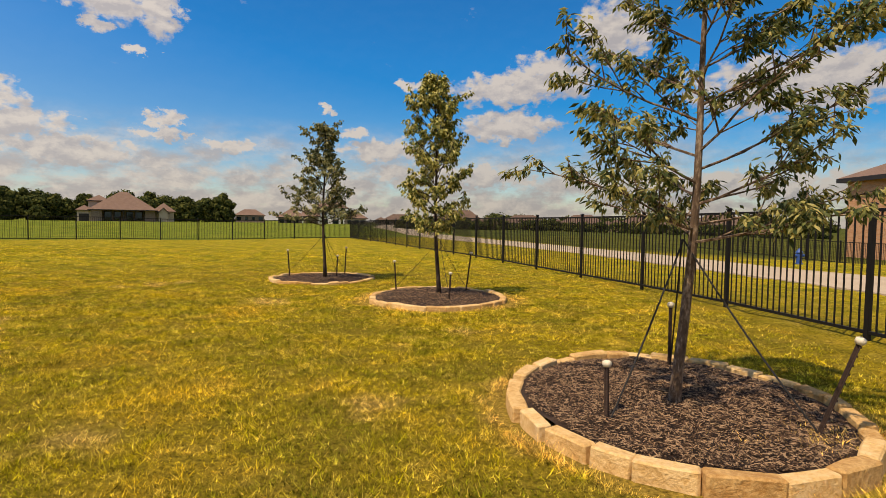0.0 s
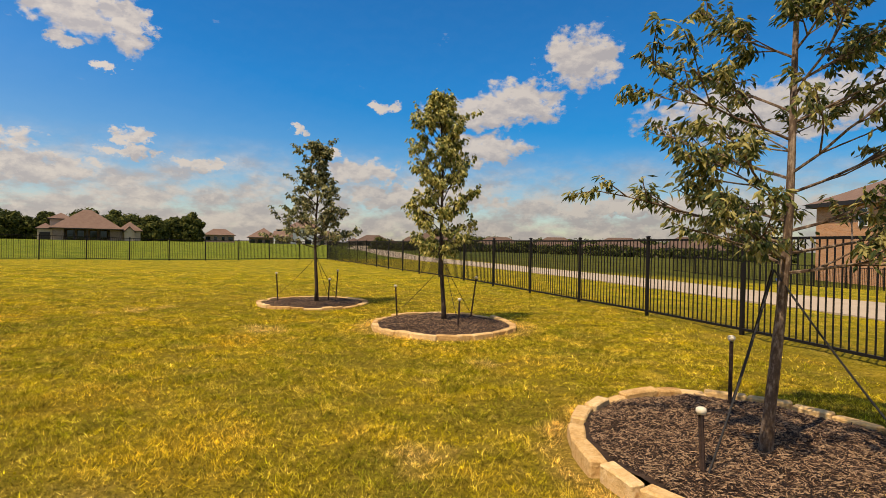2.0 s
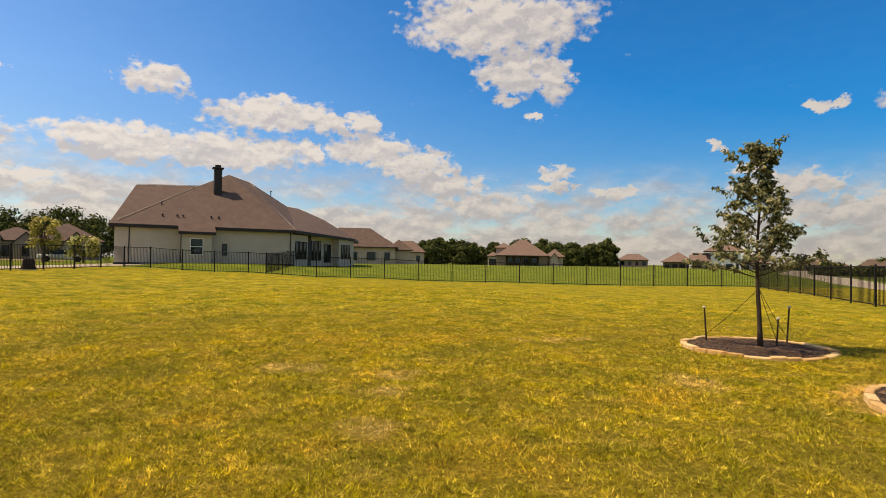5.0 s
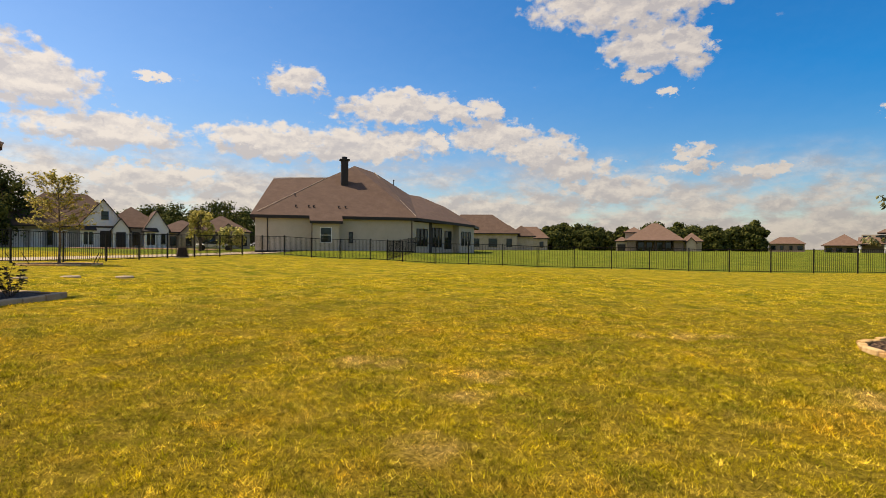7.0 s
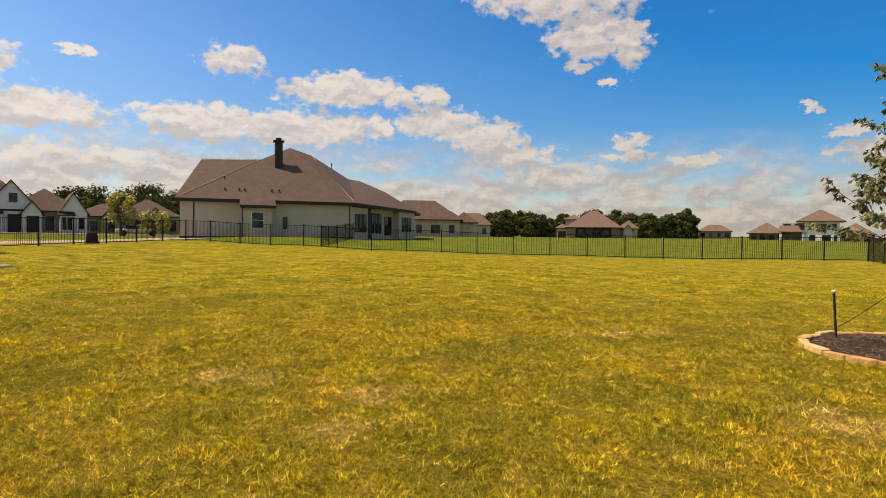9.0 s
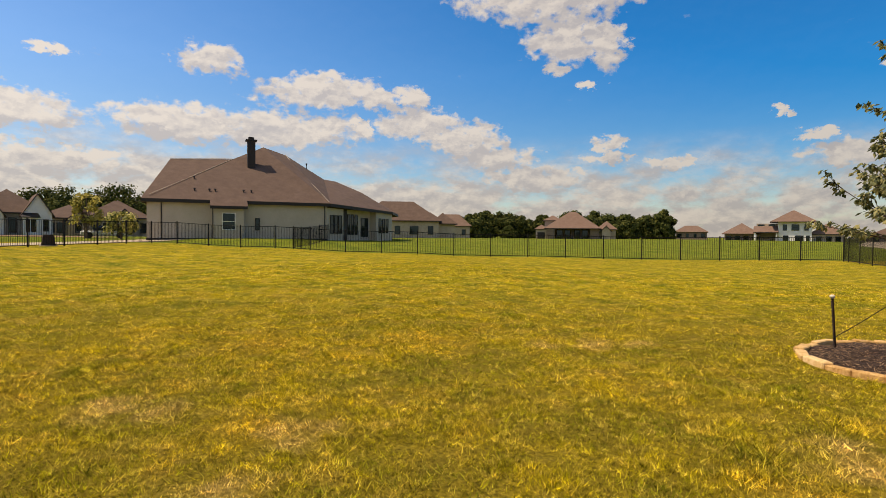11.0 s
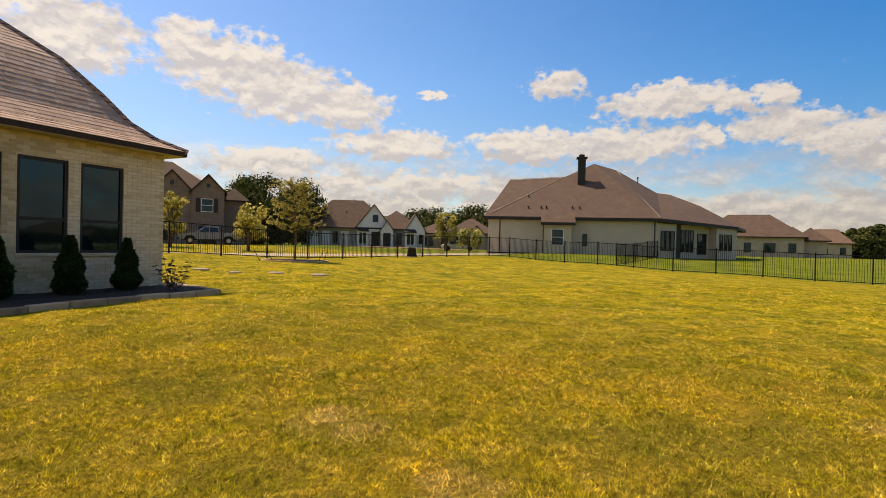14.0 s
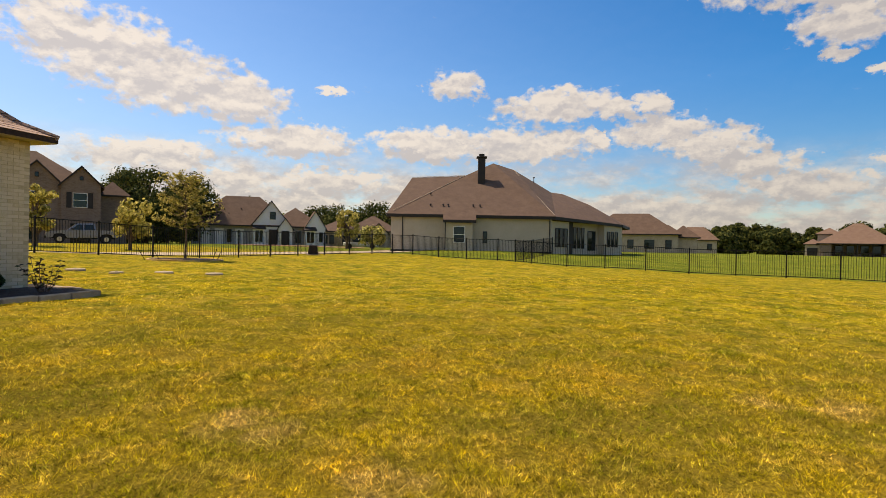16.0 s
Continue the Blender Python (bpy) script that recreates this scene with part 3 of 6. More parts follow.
RIGHT = [(5.62, 1.5), (4.8, 6.33), (4.4, 8.75), (3.9, 11.15), (3.22, 13.5), (2.5, 15.8), (1.8, 18.0), (1.02, 20.3), (-8.6, 46.8)]
fence(RIGHT, "long black iron picket fence along the street", single=True)
fence([(-8.6, 46.8), (-12.0, 44.5), (-38.5, 22.2), (-44.5, 18.2)], "black iron picket fence at the back of the lawn")
fence([(-44.5, 18.2), (-39.5, 11), (-35, 6), (-30.3, -1), (-26, -8)], "black iron picket fence along the front street")


# ---- tree rings ----
def stone_mesh(i, length=0.27, depth=0.105, height=0.115):
    """A rough split-faced edging stone."""
    bm = boxmesh(-length / 2, length / 2, -depth / 2, depth / 2, -0.05, height)
    bmesh.ops.subdivide_edges(bm, edges=[e for e in bm.edges if abs((e.verts[0].co - e.verts[1].co).x) > 0.1], cuts=1)
    for v in bm.verts:
        k = noise.noise_vector(v.co * 9 + Vector((i * 7.3, 0, 0)))
        v.co += Vector((k.x * 0.008, k.y * 0.02, k.z * 0.014 if v.co.z > 0 else 0))
    bmesh.ops.bevel(bm, geom=bm.edges[:], offset=0.011, segments=1, affect="EDGES")
    me = bpy.data.meshes.new("stone")
    bm.to_mesh(me)
    bm.free()
    me.materials.append(M_stone)
    return me


STONES = [stone_mesh(i) for i in range(7)]


def ring(cx, cy, rx, ry, label, rng, chips, sunk=0.0):
    z = level(cx, cy) - sunk
    r = thing("stone_ring", label, "tree ring", (cx, cy, z), group="stone rings round the trees")
    cuts, a = [], 0.0
    while a < 2 * math.pi - 0.12:
        cuts.append(a)
        a += rng.uniform(0.2, 0.4) / ((rx + ry) / 2)
    cuts.append(2 * math.pi)
    for a0, a1 in zip(cuts, cuts[1:]):
        a = (a0 + a1) / 2
        x, y = rx * math.cos(a), ry * math.sin(a)
        o = new("stone", STONES[rng.randrange(7)])
        o.parent = r
        wob = 1 + rng.uniform(-0.012, 0.012)
        o.location = (x * wob, y * wob, level(cx + x, cy + y) - sunk - z + rng.uniform(-0.02, 0.012))
        o.rotation_euler = (rng.uniform(-0.06, 0.06), rng.uniform(-0.05, 0.05), math.atan2(ry * math.cos(a), -rx * math.sin(a)) + rng.uniform(-0.06, 0.06))
        o.scale = ((a1 - a0) * (rx + ry) / 2 / 0.28, rng.uniform(0.9, 1.1), rng.uniform(0.9, 1.08))
    # the mulch bed: a low mound
    V, F = [(0, 0, 0.13)], []
    rings, seg = 14, 56
    for i in range(1, rings + 1):
        for k in range(seg):
            a, t = 2 * math.pi * k / seg, i / rings
            x, y = (rx - 0.04) * t * math.cos(a), (ry - 0.04) * t * math.sin(a)
            V.append((x, y, 0.08 + 0.05 * (1 - t * t) + 0.03 * noise.noise(Vector((x * 3 + cx, y * 3, 2))) + 0.015 * noise.noise(Vector((x * 11, y * 11, cx)))))
    F += [(0, 1 + k, 1 + (k + 1) % seg) for k in range(seg)]
    for i in range(rings - 1):
        F += [(1 + i * seg + k, 1 + (i + 1) * seg + k, 1 + (i + 1) * seg + (k + 1) % seg, 1 + i * seg + (k + 1) % seg) for k in range(seg)]
    bed = tagged(link("mulch_bed", V, F, M_mulch, smooth=True), "dark brown shredded bark mulch inside a stone ring", "mulch", kind="stuff")
    bed.location = (cx, cy, z)
    V, F = [], []
    for k in range(chips):
        a, t = rng.uniform(0, 2 * math.pi), math.sqrt(rng.random()) * 0.97
        x, y = (rx - 0.05) * t * math.cos(a), (ry - 0.05) * t * math.sin(a)
        h = 0.085 + 0.05 * (1 - t * t) + 0.03 * noise.noise(Vector((x * 3 + cx, y * 3, 2)))
        w, ln, wd = rng.uniform(0, math.pi), rng.uniform(0.006, 0.025), rng.uniform(0.0017, 0.0044)
        d, e = Vector((math.cos(w), math.sin(w), rng.uniform(-0.35, 0.35))) * ln, Vector((-math.sin(w), math.cos(w), rng.uniform(-0.5, 0.5))) * wd
        c, o = Vector((x, y, h + rng.uniform(0.0, 0.012))), len(V)
        up = Vector((0, 0, wd * 0.7))
        V += [c - d - e, c + d - e * 0.6, c + d * 0.9 + e, c - d + e, c + up]
        F += [(o, o + 1, o + 4), (o + 1, o + 2, o + 4), (o + 2, o + 3, o + 4), (o + 3, o, o + 4)]
    ch = tagged(link("mulch_chips", V, F, M_chip), "loose bark chips lying on the mulch", "mulch", kind="stuff")
    ch.location = (cx, cy, z)
    return z


def stake(base, top, cap=True):
    """A steel T-post with a pale cap."""
    b, t = Vector(base), Vector(top)
    s = thing("tree_stake", "rusty dark steel tree stake with a pale cap" if cap else "rusty dark steel tree stake", "stake", b, group="stakes round the trees")
    h = (t - b).length
    s.rotation_euler = (t - b).to_track_quat("Z", "Y").to_euler()
    bm = bmesh.new()
    prof = [(-0.014, -0.004), (0.014, -0.004), (0.014, 0.002), (0.004, 0.002), (0.004, 0.019), (-0.004, 0.019), (-0.004, 0.002), (-0.014, 0.002)]
    lo = [bm.verts.new((x, y, -0.15)) for x, y in prof]
    hi = [bm.verts.new((x, y, h)) for x, y in prof]
    for k in range(8):
        bm.faces.new((lo[k], lo[(k + 1) % 8], hi[(k + 1) % 8], hi[k]))
    bm.faces.new(hi)
    n = int(h / 0.055)
    V, F = merge([tube([(0, -0.003, 0.03 + k * 0.055), (0, -0.012, 0.03 + k * 0.055)], [0.009, 0.006], 5) for k in range(n)])
    vs = [bm.verts.new(v) for v in V]
    for f in F:
        bm.faces.new([vs[i] for i in f])
    part("shaft", bm, M_rust, s)
    if cap:
        V, F = tube([(0, 0.006, h - 0.015), (0, 0.006, h + 0.004), (0, 0.006, h + 0.02), (0, 0.006, h + 0.028)], [0.021, 0.029, 0.027, 0.012], 12)
        link("cap", V, F, M_cap, s, "pale plastic cap", True)
    return s


def strap(a, b, sag=0.03, r=0.008):
    a, b = Vector(a), Vector(b)
    pts = [a.lerp(b, k / 8) - Vector((0, 0, sag * 4 * (k / 8) * (1 - k / 8))) for k in range(9)]
    V, F = tube(pts, [r] * 9, 5)
    return tagged(link("guy_strap", V, F, M_strap), "black guy strap from the trunk to a stake", "strap", group="guy straps of the trees")


# ---- trees ----
def leaf_faces(V, F, c, d, up, ln, wd):
    """One bent leaf: two quads along a midrib."""
    s = d.cross(up)
    s = s.normalized() if s.length > 1e-6 else Vector((1, 0, 0))
    n = s.cross(d)
    o = len(V)
    V += [c, c + d * ln * 0.5 + s * wd - n * ln * 0.05, c + d * ln - n * ln * 0.16, c + d * ln * 0.5 - s * wd - n * ln * 0.05, c + d * ln * 0.52 + n * wd * 0.3]
    F += [(o, o + 1, o + 4), (o + 1, o + 2, o + 4), (o + 2, o + 3, o + 4), (o + 3, o, o + 4)]


def limb(rng, start, direction, length, radius, bend=0.25, lift=0.15, n=6):
    pts, p, d = [Vector(start)], Vector(start), Vector(direction).normalized()
    for k in range(n):
        d = (d + Vector((rng.uniform(-bend, bend), rng.uniform(-bend, bend), rng.uniform(-bend, bend) * 0.6 + lift / n * 2)) * 0.5).normalized()
        p = p + d * (length / n)
        pts.append(p)
    return pts, [radius * (1 - 0.8 * k / n) + 0.0012 for k in range(n + 1)]


def tree(label, base, height, fork, crown, leafmaterial, seed, limbs, leaf=(0.07, 0.014), per_twig=16, twigs=6, trunk_r=0.04, droop=0.35, lean=(0, 0), fullness=1.0, up=0.55, low=1.0, sides=2, bark=None):
    """A young tree: a tapered trunk, limbs, twigs, and single leaves in tufts. crown(t) is the reach of limbs at t from fork to top."""
    rng = random.Random(seed)
    bark = bark or M_bark
    t = thing("tree", label, "tree", base)
    n = 12
    tp = []
    for k in range(n + 1):
        s = k / n
        tp.append(Vector((lean[0] * s + 0.025 * math.sin(s * 7 + seed), lean[1] * s + 0.02 * math.cos(s * 6 + seed) - 0.02, height * s - (0.08 if k == 0 else 0))))
    V, F = tube(tp, [trunk_r * (1.35 if k == 0 else 1.0) * (1 - 0.9 * (k / n)) + 0.003 for k in range(n + 1)], 10)
    link("trunk", V, F, bark, t, smooth=True)
    wood, LV, LF = [], [], []

    def at(z):
        s = max(0.0, min(0.999, z / height)) * n
        i = int(s)
        return tp[i].lerp(tp[i + 1], s - i)

    def tuft(p, d, count):
        for _ in range(count):
            a = rng.uniform(0, 2 * math.pi)
            dd = (d * 0.7 + Vector((math.cos(a), math.sin(a), rng.uniform(-0.8, 0.5) - droop))).normalized()
            q = p + Vector((rng.gauss(0, 0.022), rng.gauss(0, 0.022), rng.gauss(0, 0.018)))
            leaf_faces(LV, LF, q, dd, Vector((rng.uniform(-0.6, 0.6), rng.uniform(-0.6, 0.6), 1)), rng.uniform(0.65, 1.15) * leaf[0], rng.uniform(0.75, 1.2) * leaf[1])

    def dress(pts, reach, count, lo):
        for j in range(count):
            f = lo + (1 - lo) * (j + rng.random()) / count
            m = min(len(pts) - 2, int(f * (len(pts) - 1)))
            p0 = pts[m].lerp(pts[m + 1], f * (len(pts) - 1) - m)
            d0 = (pts[m + 1] - pts[m]).normalized()
            side = (d0 + Vector((rng.uniform(-0.9, 0.9), rng.uniform(-0.9, 0.9), rng.uniform(-0.4, 0.7)))).normalized()
            tl = rng.uniform(0.1, 0.26) * (0.6 + reach * 0.5)
            tw, tr = limb(rng, p0, side, tl, 0.004, 0.4, 0.1, 3)
            wood[-1].append(tube(tw, tr, 4))
            for q in range(int(per_twig * fullness * rng.uniform(0.5, 1.4))):
                g = (1 - 0.75 * rng.random() ** 1.6) * 2.997
                e = min(2, int(g))
                tuft(tw[e].lerp(tw[e + 1], g - e), (tw[e + 1] - tw[e]).normalized(), 1)
        tuft(pts[-1], (pts[-1] - pts[-2]).normalized(), int(per_twig * 0.7))

    golden = rng.uniform(0, 6)
    for i in range(limbs):
        s = ((i + rng.uniform(0, 0.8)) / limbs) ** low
        z = fork + (height - fork) * s * 0.95
        golden += 2.4 + rng.uniform(-0.35, 0.35)
        reach = crown(s) * rng.uniform(0.72, 1.1)
        rise = up * (0.35 + 1.6 * s)
        pts, rad = limb(rng, at(z), (math.cos(golden), math.sin(golden), rise), reach * math.hypot(1, rise * 0.6), trunk_r * (0.28 - 0.18 * s), 0.3)
        wood.append([tube(pts, rad, 5)])
        dress(pts, reach, twigs, 0.3)
        for j in range(sides):
            m = rng.randrange(1, 4)
            d0 = (pts[m + 1] - pts[m]).normalized()
            sd = (d0 + Vector((-d0.y, d0.x, 0)) * rng.choice((-1, 1)) * rng.uniform(0.5, 1.1) + Vector((0, 0, rng.uniform(-0.25, 0.35)))).normalized()
            sp, sr = limb(rng, pts[m], sd, reach * rng.uniform(0.3, 0.55), rad[m] * 0.6, 0.35, 0.1, 4)
            wood[-1].append(tube(sp, sr, 4))
            dress(sp, reach * 0.5, max(2, twigs // 2), 0.35)
    for pieces in wood:
        V, F = merge(pieces)
        link("branch", V, F, bark, t)
    link("crown", LV, LF, leafmaterial, t)
    return t


rng = random.Random(3)
zA = ring(1.62, 3.83, 1.06, 1.2, "ring of pale sandstone edging blocks round a mulch bed", rng, 30000)
zB = ring(-0.14, 9.25, 1.09, 1.28, "ring of pale sandstone edging blocks round a mulch bed", rng, 9000, 0.035)
zC = ring(-2.82, 12.4, 1.1, 1.2, "low ring of pale sandstone edging blocks", rng, 5000, 0.055)

tree("young oak with open drooping green branches in a mulch ring", (1.58, 3.66, 0.05), 3.6, 1.12, lambda s: 1.2 if s < 0.3 else 1.1 - 1.1 * (s - 0.3), M_leafA, 12, 28,
     (0.068, 0.0118), 24, 7, 0.034, 0.95, (0.16, 0.0), 1.0, 0.5, 1.35, 3)
tree("young narrow tree with dense yellow-green leaves, staked", (-0.12, 9.46, 0.05), 3.66, 0.98, lambda s: 0.6 + 0.1 * math.sin(s * 4.4) if s < 0.72 else max(0.1, 0.58 - 1.5 * (s - 0.72)), M_leafB, 9, 50,
     (0.076, 0.021), 14, 5, 0.036, 1.3, (-0.14, 0), 1.0, 0.75, 1.0, 3, M_darkbark)
tree("young slender tree with grey-green leaves, staked", (-2.74, 12.2, 0.08), 3.24, 1.08, lambda s: 1.02 - 0.8 * s + 0.14 * math.sin(s * 17), M_leafC, 8, 42,
     (0.08, 0.022), 16, 5, 0.036, 1.0, (0, 0), 1.0, 0.6, 1.15, 2, M_darkbark)

for base, top in (((1.05, 3.36, 0.08), (1.06, 3.42, 0.43)), ((1.95, 4.7, 0.08), (1.94, 4.68, 0.62)), ((2.2, 3.18, 0.08), (2.36, 3.1, 0.66)),
                  ((-0.92, 10.0, 0.08), (-0.95, 10.0, 0.57)), ((0.06, 8.62, 0.08), (0.08, 8.66, 0.49)), ((0.36, 9.85, 0.08), (0.44, 9.85, 0.75)),
                  ((-3.68, 12.72, 0.08), (-3.71, 12.7, 0.6)), ((-2.52, 12.5, 0.08), (-2.5, 12.5, 0.5)), ((-2.45, 13.1, 0.08), (-2.42, 13.1, 0.66))):
    stake(base, top)
for a, b in (((1.6, 3.66, 1.2), (1.06, 3.34, 0.1)), ((1.6, 3.68, 1.2), (1.95, 4.68, 0.12)), ((1.6, 3.66, 1.2), (2.21, 3.2, 0.12)),
             ((-0.13, 9.46, 1.0), (-0.92, 10.0, 0.12)), ((-0.12, 9.46, 1.0), (0.07, 8.62, 0.12)), ((-0.12, 9.46, 1.0), (0.37, 9.85, 0.12)),
             ((-2.74, 12.2, 1.0), (-3.68, 12.7, 0.12)), ((-2.74, 12.2, 1.0), (-2.52, 12.5, 0.12)), ((-2.74, 12.2, 1.0), (-2.45, 13.1, 0.12))):
    strap(a, b, 0.03, 0.0062 if a[1] < 5 else 0.0045)


# ---- houses ----
def wallbox(h, x0, x1, y0, y1, z0, z1, material, name="wall"):
    return box(name, x0, x1, y0, y1, z0, z1, material, h)


def roofmesh(h, pts, faces, material, name="roof", thick=0.18, trim=True):
    """A roof of planes with an eave thickness: pts in the house's own axes."""
    V = [Vector(p) for p in pts]
    n = len(V)
    low = [v - Vector((0, 0, thick)) for v in V]
    edges = {}
    for f in faces:
        for a, b in zip(f, f[1:] + f[:1]):
            edges.setdefault(frozenset((a, b)), []).append((a, b))
    F = [tuple(f) for f in faces] + [tuple(i + n for i in reversed(f)) for f in faces]
    ob = link(name, V + low, F, material, h)
    rim = [(a, b) for (a, b), *more in edges.values() if not more]
    RV, RF = [], []
    for a, b in rim:
        o = len(RV)
        RV += [V[a], V[b], low[b], low[a]]
        RF.append((o, o + 3, o + 2, o + 1))
    link("fascia", RV, RF, M_trim if trim else M_white, h, "dark painted fascia board" if trim else "")
    return ob


def hip(h, x0, x1, y0, y1, z, rise, material, over=0.4, gable=(False, False)):
    """A hip roof on a rectangle; gable ends where asked."""
    x0, x1, y0, y1 = x0 - over, x1 + over, y0 - over, y1 + over
    w, d = x1 - x0, y1 - y0
    if w >= d:
        r = d / 2
        a, b = (x0 + (0 if gable[0] else r), y0 + r, z + rise), (x1 - (0 if gable[1] else r), y0 + r, z + rise)
        pts = [(x0, y0, z), (x1, y0, z), (x1, y1, z), (x0, y1, z), a, b]
        faces = [[0, 1, 5, 4], [2, 3, 4, 5], [1, 2, 5], [3, 0, 4]]
        faces = [f for k, f in enumerate(faces) if not (k == 2 and gable[1]) and not (k == 3 and gable[0])]
    else:
        r = w / 2
        a, b = (x0 + r, y0 + (0 if gable[0] else r), z + rise), (x0 + r, y1 - (0 if gable[1] else r), z + rise)
        pts = [(x0, y0, z), (x1, y0, z), (x1, y1, z), (x0, y1, z), a, b]
        faces = [[1, 2, 5, 4], [3, 0, 4, 5], [0, 1, 4], [2, 3, 5]]
        faces = [f for k, f in enumerate(faces) if not (k == 2 and gable[0]) and not (k == 3 and gable[1])]
    return roofmesh(h, pts, faces, material)


def window(h, x, z0, z1, w, y=0.0, frame_mat=None, axis="x", bars=1, sash=True):
    """A framed window on a wall that faces -y (or +x, axis 'y'), set in its frame."""
    fm = frame_mat or M_trim
    t = 0.06
    bm = bmesh.new()
    def add(x0, x1, a, b, y0, y1):
        c = boxmesh(x0, x1, y0, y1, a, b)
        me = bpy.data.meshes.new("tmp")
        c.to_mesh(me)
        c.free()
        bm.from_mesh(me)
        bpy.data.meshes.remove(me)
    add(-w / 2, -w / 2 + t, z0, z1, -0.05, 0.02)
    add(w / 2 - t, w / 2, z0, z1, -0.05, 0.02)
    add(-w / 2 + t, w / 2 - t, z1 - t, z1, -0.05, 0.02)
    add(-w / 2 + t, w / 2 - t, z0, z0 + t, -0.05, 0.02)
    if sash:
        zm = z0 + (z1 - z0) * 0.5
        add(-w / 2 + t, w / 2 - t, zm - 0.025, zm + 0.025, -0.04, 0.01)
    o = part("window", bm, fm, h)
    g = box("pane", -w / 2 + t, w / 2 - t, -0.02, 0.0, z0 + t, z1 - t, M_glass, o)
    if axis == "x":
        o.location = (x, y, 0)
    else:
        o.location, o.rotation_euler = (y, x, 0), (0, 0, math.pi / 2)
    return o


# walls with a gable towards local -y
def gablewing(h, x0, x1, y0, y1, z0, ze, rise, wm, rm, over=0.3):
    xm, zr = (x0 + x1) / 2, ze + rise
    k = rise / ((x1 - x0) / 2)
    V = [(x0, y0, z0), (x1, y0, z0), (x1, y1, z0), (x0, y1, z0), (x0, y0, ze), (x1, y0, ze), (x1, y1, ze), (x0, y1, ze), (xm, y0, zr), (xm, y1, zr)]
    F = [(0, 1, 5, 8, 4), (1, 2, 6, 5), (2, 3, 7, 9, 6), (3, 0, 4, 7)]
    link("wall", V, F, wm, h)
    a, b, e = x0 - over, x1 + over, ze - k * over
    roofmesh(h, [(a, y0 - over, e + 0.2), (xm, y0 - over, zr + 0.2), (xm, y1, zr + 0.2), (a, y1, e + 0.2), (b, y0 - over, e + 0.2), (b, y1, e + 0.2)], [[0, 1, 2, 3], [1, 4, 5, 2]], rm)


def vent(h, x, y, z):
    V, F = tube([(x, y, z - 0.3), (x, y, z + 0.22), (x, y, z + 0.24), (x, y, z + 0.34)], [0.05, 0.05, 0.11, 0.08], 7)
    link("vent", V, F, M_trim, h, "dark roof vent pipe")


